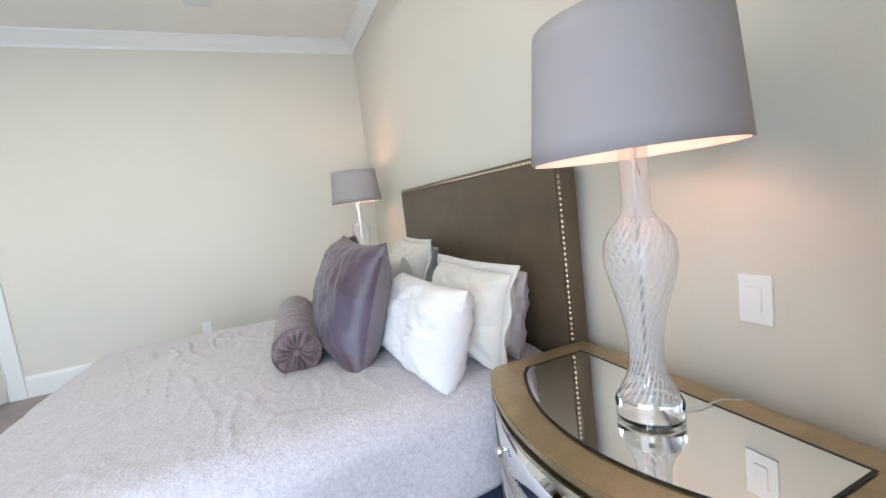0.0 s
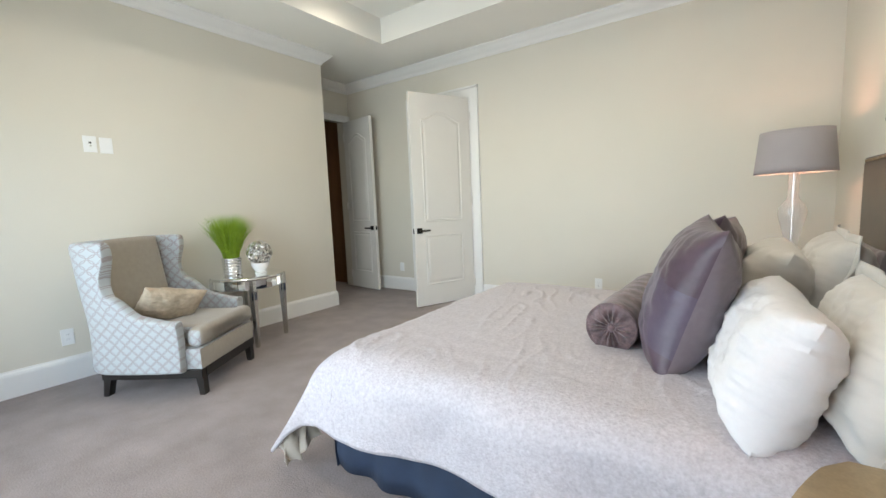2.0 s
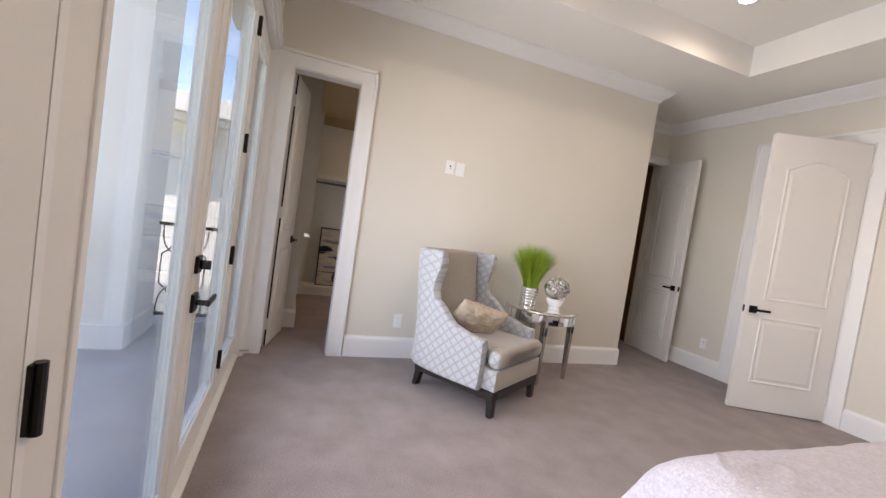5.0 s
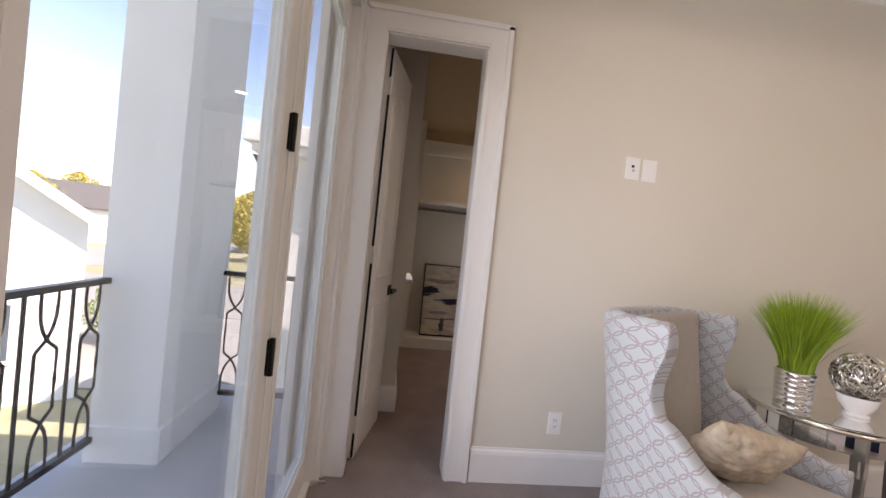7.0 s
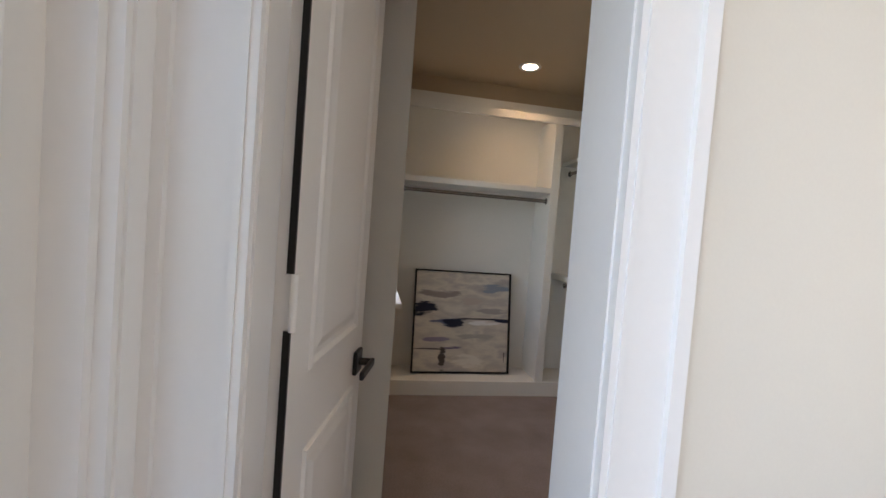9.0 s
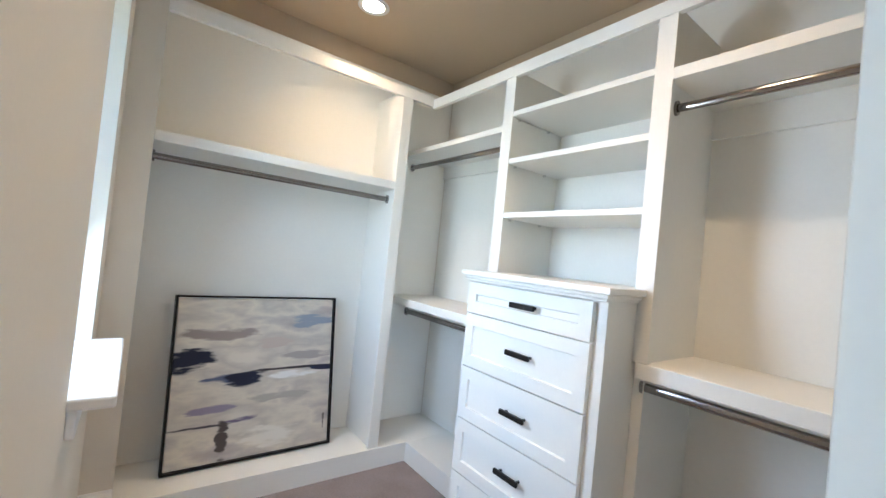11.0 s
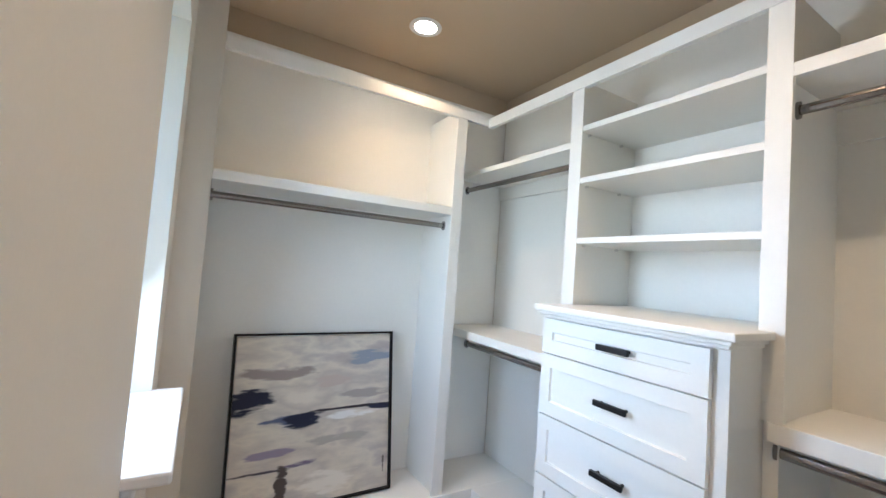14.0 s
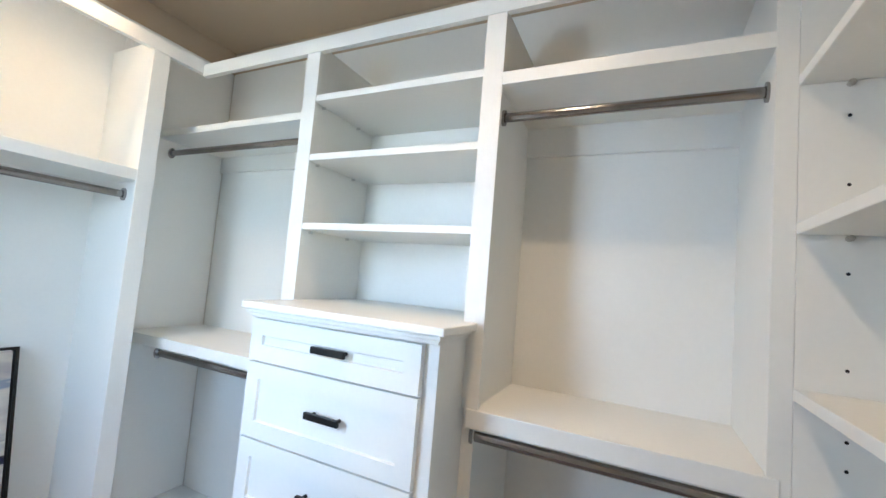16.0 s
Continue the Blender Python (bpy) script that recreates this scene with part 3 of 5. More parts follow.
def glazed_leaf(name, x0, x1, label, stile=0.10, hinge_x=None, hardware=None, door=True):
    t = thing(name, pose((x0 + x1) / 2, -0.285, 0.0), label, "glass door" if door else "side window", kind="structure")
    cx, cy = (x0 + x1) / 2, -0.285
    a0, a1, c0, c1 = x0 - cx, x1 - cx, LEAF_Y0 - cy, LEAF_Y1 - cy
    zt, gb, gt = 2.405, 0.17, 2.285
    bm = boxes([(a0, a0 + stile, c0, c1, 0.02, zt), (a1 - stile, a1, c0, c1, 0.02, zt), (a0 + stile, a1 - stile, c0, c1, 0.02, gb), (a0 + stile, a1 - stile, c0, c1, gt, zt)])
    fr = part("frame", bm, DOORP, t)
    bm = bmesh.new()
    for y0, y1 in ((c1 - 0.001, c1 + 0.006), (c1 - 0.014, c1 - 0.006)):
        w = 0.018 if y1 > c1 else 0.012
        o = 0.0 if y1 > c1 else 0.018
        box(bm, a0 + stile - 0.006 + o, a0 + stile + w + o, y0, y1, gb - 0.006 + o, gt + 0.006 - o, bevel=0.002)
        box(bm, a1 - stile - w - o, a1 - stile + 0.006 - o, y0, y1, gb - 0.006 + o, gt + 0.006 - o, bevel=0.002)
        box(bm, a0 + stile + w + o, a1 - stile - w - o, y0, y1, gb - 0.006 + o, gb + w + o, bevel=0.002)
        box(bm, a0 + stile + w + o, a1 - stile - w - o, y0, y1, gt - w - o, gt + 0.006 - o, bevel=0.002)
    part("glazing_bead", bm, TRIM, fr)
    pn = part("pane", boxes([(a0 + stile - 0.004, a1 - stile + 0.004, -0.003, 0.003, gb - 0.004, gt + 0.004)]), PANE, t)
    pn.visible_shadow = False
    if hinge_x is not None:
        for z in (0.285, 0.91, 1.565, 2.235):
            bm = bmesh.new()
            hx = hinge_x - cx
            tube(bm, [(hx, c1 + 0.012, z - 0.055), (hx, c1 + 0.012, z + 0.055)], 0.009, 10)
            box(bm, hx - 0.012, hx + 0.012, c1, c1 + 0.008, z - 0.052, z + 0.052)
            part("hinge", bm, BLACK, t)
    if hardware is not None:
        hx = hardware - cx
        bm = bmesh.new()
        box(bm, hx - 0.032, hx + 0.032, c1, c1 + 0.014, 0.94, 1.005, bevel=0.003)
        box(bm, hx - 0.008, hx + 0.008, c1 + 0.014, c1 + 0.05, 0.955, 0.99, bevel=0.003)
        part("deadbolt", bm, BLACK, t, "black square deadbolt")
        bm = bmesh.new()
        box(bm, hx - 0.034, hx + 0.034, c1, c1 + 0.014, 0.79, 0.86, bevel=0.003)
        tube(bm, [(hx, c1, 0.825), (hx, c1 + 0.06, 0.825)], 0.011, 10)
        box(bm, hx - 0.135, hx + 0.014, c1 + 0.048, c1 + 0.062, 0.813, 0.837, bevel=0.004)
        part("door_handle", bm, BLACK, t, "black lever handle")
    return t


glazed_leaf("balcony_door", -2.508, -1.545, "white framed glass balcony door with black lever", hinge_x=-2.500, hardware=-1.605)
glazed_leaf("balcony_door", -1.538, -0.575, "white framed glass balcony door leaf", hinge_x=-0.568)
glazed_leaf("window_side", -3.365, -2.535, "tall fixed glass side window", 0.06, door=False)
glazed_leaf("window_side", -0.548, 0.46, "tall fixed glass side window beside the nightstand", 0.27, door=False)
setting("door_frame_balcony", boxes([(-3.385, -3.365, -0.33, YF, 0, 2.44), (0.46, 0.482, -0.33, YF, 0, 2.44), (-2.533, -2.51, -0.345, -0.261, 0, 2.41),
                                     (-0.573, -0.55, -0.345, -0.261, 0, 2.41), (-3.365, 0.46, -0.33, YF, 2.41, 2.445), (-3.365, 0.46, -0.34, -0.23, -0.02, 0.018),
                                     (-1.552, -1.530, -0.320, -0.311, 0.02, 2.40)]), TRIM, "white frame and sill of the balcony doors", "door frame")

# ---- closet shell ----
CY0, CX1, CZ = 0.174, -6.52, 2.70
setting("wall_closet_window", wall_boxes("x", CX1 - 0.1, -4.32, -0.34, CY0, -0.2, 2.9, [(-5.86, -5.22, 0.88, 2.24)]), WALL, "greige closet wall with a deep window reveal", "wall")
setting("wall_closet_entry", boxes([(-4.34, -3.60, -0.34, -0.19, -0.2, 2.9)]), WALL, "greige closet wall beside the door", "wall")
setting("wall_closet_back", boxes([(CX1 - 0.12, CX1, CY0, 2.3, -0.2, 2.56)]), WALL, "greige closet back wall", "wall")
setting("wall_closet_return", boxes([(CX1, -6.148, CY0, 0.2900, -0.2, 2.7)]), WALL, "greige wall return beside the hanging bay", "wall")
setting("wall_closet_side", boxes([(CX1, -3.60, 2.16, 2.3, -0.2, 2.56)]), WALL, "greige closet side wall", "wall")
# same greige wall; the shade above the units is put into its colour
setting("wall_closet_upper", boxes([(CX1 - 0.12, CX1, CY0, 2.3, 2.56, 2.9), (CX1, -3.60, 2.16, 2.3, 2.56, 2.9)]), TANSHADE, "greige wall above the closet units, its shade coloured in as tan", "wall")
setting("ceiling_closet", boxes([(CX1 - 0.12, XA - 0.13, -0.34, 2.3, CZ, 2.9)]), TANSHADE, "tan closet ceiling", "ceiling")
baseboard([(-6.148, 0.290), (-6.148, CY0), (-4.32, CY0), (-4.32, -0.19), (-3.60, -0.19)], "baseboard_closet")
ws = bmesh.new()
box(ws, -5.89, -5.215, 0.02, CY0 + 0.095, 0.872, 0.905, bevel=0.008)
box(ws, -5.875, -5.23, CY0, CY0 + 0.02, 0.80, 0.872, bevel=0.004)
setting("window_sill_closet", ws, TRIM, "white painted window sill in the closet", "window sill")
wf = boxes([(-5.86, -5.80, -0.26, -0.20, 0.90, 2.24), (-5.28, -5.22, -0.26, -0.20, 0.90, 2.24), (-5.80, -5.28, -0.26, -0.20, 0.90, 0.96), (-5.80, -5.28, -0.26, -0.20, 2.18, 2.24), (-5.80, -5.28, -0.255, -0.205, 1.54, 1.59)])
win = setting("window_closet", wf, TRIM, "white framed closet window", "window")
pn = part("pane", boxes([(-5.80, -5.28, -0.234, -0.228, 0.96, 2.18)]), PANE, win)
pn.visible_shadow = False

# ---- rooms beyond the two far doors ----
# no lamp in the hall: its warm glow is part of the wall and ceiling colour
setting("wall_hall", boxes([(-6.2, -4.40, YB + 0.05, YB + 0.2, -0.2, 2.9), (-6.2, -4.40, 3.3, 3.4, -0.2, 2.9), (-6.35, -6.2, 3.3, YB + 0.2, -0.2, 2.9)]), HALLGLOW, "hall wall beyond the open door, warm lamplight in its brown colour", "wall")
setting("ceiling_hall", boxes([(-6.35, -4.40, 3.3, YB + 0.2, 2.75, 2.9)]), HALLGLOW, "hall ceiling", "ceiling")
setting("floor_hall", boxes([(-6.35, -4.25, 3.3, YB + 0.2, -0.25, 0.0)]), CARPET, "carpeted hall floor", "floor")
# out of view; the opening is added so sun and sky brighten the bathroom
setting("wall_bath", wall_boxes("x", -3.6, -0.9, 7.4, 7.55, -0.2, 2.9, [(-2.9, -1.7, 0.9, 2.2)]), WALL, "unseen bathroom wall with an opening added to let in daylight", "wall")
setting("wall_bath_side", boxes([(-3.6, -3.45, YB + 0.14, 7.4, -0.2, 2.9), (-1.05, -0.9, YB + 0.14, 7.4, -0.2, 2.9)]), WALL, "bathroom side wall", "wall")
setting("ceiling_bath", boxes([(-3.6, -0.9, YB + 0.1, 7.55, 2.75, 2.9)]), CEIL, "bathroom ceiling", "ceiling")
setting("floor_bath", boxes([(-3.6, -0.9, YB + 0.1, 7.55, -0.25, -0.002)]), CERAMIC, "pale bathroom floor", "floor")

# ---- balcony and distance ----
setting("floor_balcony", boxes([(-4.75, 3.0, -1.62, YF - 0.12, -0.28, -0.045)]), CONCRETE, "grey concrete balcony floor", "balcony floor")
bw = boxes([(-4.34, -3.60, -1.43, -1.09, -0.05, 5.2)])
setting("wall_balcony_pier", bw, STUCCO, "white stucco pier at the balcony edge", "wall")
setting("baseboard_pier", moulding(bmesh.new(), [(-3.60, -1.43), (-3.60, -1.09), (-4.34, -1.09)][::-1], [(0, -0.045), (0.0, 0.14), (0.03, 0.14), (0.03, -0.045)]), STUCCO, "white stucco plinth round the pier", "plinth")
setting("wall_outside", boxes([(-4.9, -3.29, -0.385, -0.345, -3.6, 5.4), (0.5, 4.0, -0.5, -0.37, -3.6, 5.4), (-3.29, 0.5, -0.5, -0.37, 2.46, 5.4), (-3.29, 0.5, -0.5, -0.37, -3.6, -0.05)]), STUCCO, "white stucco outside wall of the house", "wall")
setting("roof", boxes([(-7.5, 4.2, -0.5, 9.0, 5.4, 5.6)]), ROOFING, "dark shingle roof", "roof")


def railing(name, a, b, z0, z1, label):
    """An iron railing with straight bars and crossing pairs between two rails."""
    a, b = Vector((*a, 0)), Vector((*b, 0))
    d = (b - a)
    length = d.length
    t = thing(name, pose(a.x, a.y, 0, 0, 0, bearing(a, b)), label, "railing")
    part("top_rail", boxes([(0, length, -0.022, 0.022, z1 - 0.03, z1)]), BLACK, t)
    part("bottom_rail", boxes([(0, length, -0.016, 0.016, z0, z0 + 0.03)]), BLACK, t)
    pitch, half = 0.26, 0.053
    fs = (0, 0.10, 0.17, 0.23, 0.275, 0.30, 0.33, 0.345, 0.50, 0.655, 0.67, 0.70, 0.725, 0.77, 0.83, 0.90, 1)
    off = (1, 1, 0.92, 0.62, 0.18, -0.18, -0.8, -1, -1, -1, -0.8, -0.18, 0.18, 0.62, 0.92, 1, 1)
    for i in range(max(1, int(length / pitch + 0.6))):
        x = pitch * (i + 0.35)
        for s in (-1, 1):
            if 0.01 < x + s * half < length - 0.01:
                bm = tube(bmesh.new(), [(x + s * half * o, s * 0.005, z0 + (z1 - z0) * f) for f, o in zip(fs, off)], 0.0075, 6)
                part("crossed_baluster", bm, BLACK, t, smooth=True)
        if x + pitch / 2 < length:
            part("baluster", tube(bmesh.new(), [(x + pitch / 2, 0, z0), (x + pitch / 2, 0, z1)], 0.0085, 6), BLACK, t, smooth=True)
    return t


railing("railing", (-3.60, -1.405), (2.6, -1.405), 0.06, 0.925, "black wrought iron balcony railing along the edge")
railing("railing", (-4.29, -1.09), (-4.29, -0.39), 0.06, 0.935, "black wrought iron railing at the balcony end")

setting("ground", boxes([(-700, 700, -700, 700, -3.9, -3.6)]), LAWN, "dry grass ground reaching to the horizon", "ground")
setting("road", boxes([(-300, 200, -34, -24, -3.6, -3.55), (-33, -13, -200, 120, -3.6, -3.546)]), ASPHALT, "pale asphalt road", "road")


def house(name, x, y, rz, w, d, h, roof, label):
    t = thing(name, pose(x, y, -3.6, 0, 0, rz), label, "house")
    bm = bmesh.new()
    prism(bm, [(-w / 2, 0), (w / 2, 0), (w / 2, h), (0, h + roof), (-w / 2, h)], -d / 2, d / 2, "y")
    part("wall", bm, STUCCO, t)
    k = roof / (w / 2)
    for s in (-1, 1):
        bm = bmesh.new()
        prism(bm, [(0, h + roof + 0.02), (s * (w / 2 + 0.5), h - 0.5 * k + 0.02), (s * (w / 2 + 0.5), h - 0.5 * k + 0.24), (0, h + roof + 0.26)], -d / 2 - 0.4, d / 2 + 0.4, "y")
        part("roof", bm, TRIM if s < 0 else ROOFING, t)
    for wx in (-w / 4, w / 4):
        for wz in (1.0, 3.6):
            if wz + 1.4 < h:
                for s in (-1, 1):
                    q = part("window", boxes([(wx - 0.75, wx + 0.75, *sorted((s * (d / 2 - 0.02), s * (d / 2 + 0.05))), wz, wz + 1.5)]), TRIM, t)
                    part("pane", boxes([(wx - 0.65, wx + 0.65, *sorted((s * (d / 2 + 0.03), s * (d / 2 + 0.06))), wz + 0.1, wz + 1.4)]), mat_dark_glass, q)
    return t


mat_dark_glass = mat("far_window_glass", (0.10, 0.12, 0.14), 0.1, vary=0.05)
house("house", -14.4, -13.5, -55, 7.5, 10, 4.4, 2.7, "white gabled neighbouring house with dark windows")
house("house", -75, -17, 10, 9, 11, 4.4, 2.6, "white distant gabled house")
house("house", -62, -44, 35, 11, 12, 4.5, 3.0, "pale distant gabled house")


def tree(x, y, h, material, label, seed):
    rnd = random.Random(seed)
    t = thing("tree", pose(x, y, -3.6), label, "tree")
    bm = bmesh.new()
    tube(bm, [(0, 0, 0), (0.05, 0.02, h * 0.25), (0.0, 0.1, h * 0.5), (0.1, 0.0, h * 0.8)], h * 0.018, 7)
    for k in range(6):
        a = k * 1.1 + rnd.random()
        tube(bm, [(0, 0, h * (0.3 + 0.07 * k)), (math.cos(a) * h * 0.15, math.sin(a) * h * 0.15, h * (0.42 + 0.07 * k)),
                  (math.cos(a) * h * 0.26, math.sin(a) * h * 0.26, h * (0.50 + 0.07 * k))], h * 0.008, 5)
    part("trunk", bm, BARK, t)
    verts, faces = [], []
    for k in range(3000):
        a, u = rnd.random() * 6.283, rnd.random()
        zz = 0.18 + 0.82 * u
        rr = h * 0.48 * math.sqrt(max(0.02, 1 - (2 * u - 0.95) ** 2)) * rnd.random() ** 0.4
        rr *= 0.75 + 0.35 * math.sin(a * 3 + seed) * math.sin(u * 9 + seed)
        c = Vector((rr * math.cos(a), rr * math.sin(a), h * zz))
        s = h * 0.021 * (0.6 + rnd.random())
        q = Euler((rnd.random() * 3, rnd.random() * 3, rnd.random() * 3)).to_matrix()
        i = len(verts)
        verts += [c + q @ Vector(p) * s for p in ((-1, 0, 0), (0, -0.6, 0.1), (1, 0, 0), (0, 0.6, 0.1))]
        faces.append((i, i + 1, i + 2, i + 3))
    me = bpy.data.meshes.new("crown")
    me.from_pydata(verts, [], faces)
    me.materials.append(material)
    cr = new("crown", me)
    cr.parent = t
    return t


# white porch of the neighbouring house, with a cornice on brackets
porch = thing("neighbour_porch", pose(-9.6, -1.35, -3.6), "white neighbouring porch corner with a cornice and a diagonal bracket", "porch")
part("wall", boxes([(-2.6, 0.0, -1.1, 1.1, 0, 6.2)]), STUCCO, porch)
part("cornice", boxes([(-2.9, 0.55, -1.5, 1.4, 6.35, 6.72), (-2.9, 0.42, -1.38, 1.3, 6.2, 6.35)], 0.02), STUCCO, porch)
part("bracket", prism(bmesh.new(), [(-1.1, 5.55), (-1.1, 5.72), (-1.42, 6.2), (-1.5, 6.2)], -0.12, 0.0, "x"), BLACK, porch, "dark diagonal bracket")

TREES = [(-33, -14.5, 3.2, 0), (-38, -11, 3.4, 0), (-52, -17, 8, 1), (-58, -8, 9, 1), (-66, -22, 9, 1), (-48, -3, 7, 0), (-74, -2, 10, 1), (-80, -14, 10, 1),
         (-44, -36, 8, 1), (-30, -46, 8, 0), (-56, -52, 9, 1), (-20, -52, 8, 1), (-24, -10, 3.2, 0), (-90, -30, 11, 1), (-95, -8, 11, 0), (-17, -9.5, 2.2, 0)]
TREES += [(-105 + 3 * (k % 3), -6 - 7.5 * k, 9 + (k * 7) % 4, 1 if k % 4 else 0) for k in range(12)]
for i, (x, y, h, g) in enumerate(TREES):
    tree(x, y, h, LEAFGOLD if g else LEAF, "yellowing broad tree beyond the road" if g else "green leafy tree on the dry grass", i)

# ---- closet cabinetry ----
BKY_ALL = 2.149
FX, FY = -6.145, 1.737      # front planes of the back unit and of the side unit


def rod(a, b, parent):
    bm = bmesh.new()
    a, b = Vector(a), Vector(b)
    tube(bm, [a, b], 0.0095, 18)
    d = (b - a).normalized()
    for p, s in ((a, 1), (b, -1)):
        tube(bm, [p, p + d * s * 0.010], 0.0165, 18)
    for v in bm.verts:      # oval section, taller than wide
        v.co.z = a.z + (v.co.z - a.z) * 1.65
    return part("hanging_rod", bm, RODMETAL, parent, "chrome hanging rod", smooth=True)


def unit(name, label):
    return thing(name, pose(0, 0, 0), label, "closet unit")


# back unit: one wide hanging bay above a low platform
bk = unit("closet_unit", "white built-in hanging bay with a shelf and chrome rod")
BK0 = 0.304
part("stile", boxes([(FX - 0.02, FX, 1.515, 1.585, 0.12, 2.31)], 0.0015), CABINET, bk)
part("side_panel", boxes([(CX1 + 0.012, FX - 0.02, 1.53, 1.57, 0.12, 2.36)]), CABINET, bk)
part("back_panel", boxes([(CX1 + 0.001, CX1 + 0.012, BK0 - 0.012, 1.57, 0.12, 2.56)]), CABINET, bk)
part("top_rail", boxes([(FX - 0.022, FX + 0.002, BK0 - 0.012, FY + 0.02, 2.308, 2.368)], 0.0015), CABINET, bk)
part("shelf", boxes([(CX1 + 0.012, FX - 0.002, BK0 - 0.012, 1.53, 1.725, 1.772)], 0.002), CABINET, bk)
part("platform", boxes([(CX1 + 0.012, FX + 0.012, BK0 - 0.012, BKY_ALL, 0.0, 0.122)], 0.002), CABINET, bk)
part("corner_panel", boxes([(CX1 + 0.001, CX1 + 0.012, 1.571, BKY_ALL, 0.12, 2.56)]), CABINET, bk)
rod((FX - 0.10, BK0 - 0.012, 1.668), (FX - 0.10, 1.528, 1.668), bk)

# side unit: hanging bay, shelves over drawers, hanging bay
sd = unit("closet_unit", "white built-in closet wall with shelves and hanging bays")
BKY = 2.15
part("back_panel", boxes([(CX1 + 0.02, -3.62, BKY, BKY + 0.009, 0.0, 2.56)]), CABINET, sd)
part("top_rail", boxes([(FX + 0.003, -3.62, FY - 0.002, FY + 0.022, 2.292, 2.352)], 0.0015), CABINET, sd)
for x0, x1 in ((-5.475, -5.405), (-4.690, -4.622), (-3.925, -3.880)):
    part("stile", boxes([(x0, x1, FY, FY + 0.02, 0.0 if x0 > -4 else 1.03, 2.292)], 0.0015), CABINET, sd)
    part("side_panel", boxes([((x0 + x1) / 2 - 0.02, (x0 + x1) / 2 + 0.02, FY + 0.02, BKY, 0.0, 2.33)]), CABINET, sd)
for z in (1.565, 1.842, 2.085):
    part("shelf", boxes([(-5.418, -4.678, FY + 0.004, BKY, z, z + 0.026)], 0.002), CABINET, sd)
    for x, s in ((-5.42, 1), (-4.676, -1)):
        for y in (FY + 0.06, BKY - 0.12):
            bm = bmesh.new()
            tube(bm, [(x, y, z - 0.006), (x + s * 0.014, y, z - 0.006)], 0.006, 8)
            part("shelf_pin", bm, CHROME, sd)
# hanging bay beside the back unit
part("shelf", boxes([(CX1 + 0.02, -5.475, FY + 0.03, BKY, 2.03, 2.062)], 0.002), CABINET, sd)
part("cleat", boxes([(CX1 + 0.02, -5.475, BKY - 0.018, BKY, 1.94, 2.03)]), CABINET, sd)
part("cleat", boxes([(CX1 + 0.02, -5.475, BKY - 0.018, BKY, 2.062, 2.15)]), CABINET, sd)
rod((CX1 + 0.03, FY + 0.10, 1.965), (-5.46, FY + 0.10, 1.965), sd)
part("shelf", boxes([(CX1 + 0.02, -5.40, FY - 0.005, BKY, 0.985, 1.035)], 0.003), CABINET, sd)
rod((-6.30, FY + 0.05, 0.945), (-5.40, FY + 0.05, 0.945), sd)
part("platform", boxes([(FX + 0.012, -5.37, FY + 0.045, BKY, 0.0, 0.122)], 0.002), CABINET, sd)
# hanging bay by the door
part("shelf", boxes([(-4.66, -3.90, FY + 0.001, BKY, 2.048, 2.09)], 0.002), CABINET, sd)
part("cleat", boxes([(-4.636, -3.92, BKY - 0.018, BKY, 1.93, 2.048)], 0.002), CABINET, sd)
part("cleat", boxes([(-4.636, -3.92, BKY - 0.018, BKY, 2.09, 2.17)], 0.002), CABINET, sd)
rod((-4.636, FY + 0.07, 1.965), (-3.92, FY + 0.07, 1.965), sd)
part("shelf", boxes([(-4.66, -3.90, FY - 0.004, BKY, 0.975, 1.032)], 0.003), CABINET, sd)
rod((-4.65, FY + 0.03, 0.945), (-3.92, FY + 0.03, 0.945), sd)
part("platform", boxes([(-4.66, -3.92, FY + 0.045, BKY, 0.0, 0.122)], 0.002), CABINET, sd)

# shelf unit against the doorway wall
sh = unit("shelf_unit", "white shoe shelf unit beside the closet doorway")
SX, SY0, SY1 = -3.885, 0.76, FY + 0.0
part("back_panel", boxes([(-3.612, -3.602, SY0, SY1, 0.0, 2.36)]), CABINET, sh)
part("end_panel", boxes([(SX - 0.10, -3.602, SY0 - 0.025, SY0 + 0.022, 0.0, 2.36)], 0.0015), CABINET, sh)
part("far_panel", boxes([(-3.8795, -3.602, SY1 - 0.004, SY1 + 0.02, 0.0, 2.292)]), CABINET, sh)
part("top_panel", boxes([(SX, -3.612, SY0 + 0.022, SY1 - 0.005, 2.31, 2.35)]), CABINET, sh)
for z in (0.10, 0.50, 0.86, 1.21, 1.585, 1.94):
    part("shelf", boxes([(SX + 0.004, -3.612, SY0 + 0.022, SY1 - 0.005, z, z + 0.026)], 0.002), CABINET, sh)
    bm = bmesh.new()
    tube(bm, [(-3.79, SY1 - 0.005, z - 0.007), (-3.79, SY1 - 0.02, z - 0.007)], 0.007, 8)
    part("shelf_pin", bm, SILVER, sh)
holes = bmesh.new()
for z in (0.98, 1.08, 1.14, 1.29, 1.50, 1.70, 1.86, 2.06):
    tube(holes, [(-3.79, SY1 - 0.0045, z), (-3.79, SY1 - 0.0055, z)], 0.004, 8)
part("pin_hole", holes, BLACK, sh)["kind"] = "stuff"

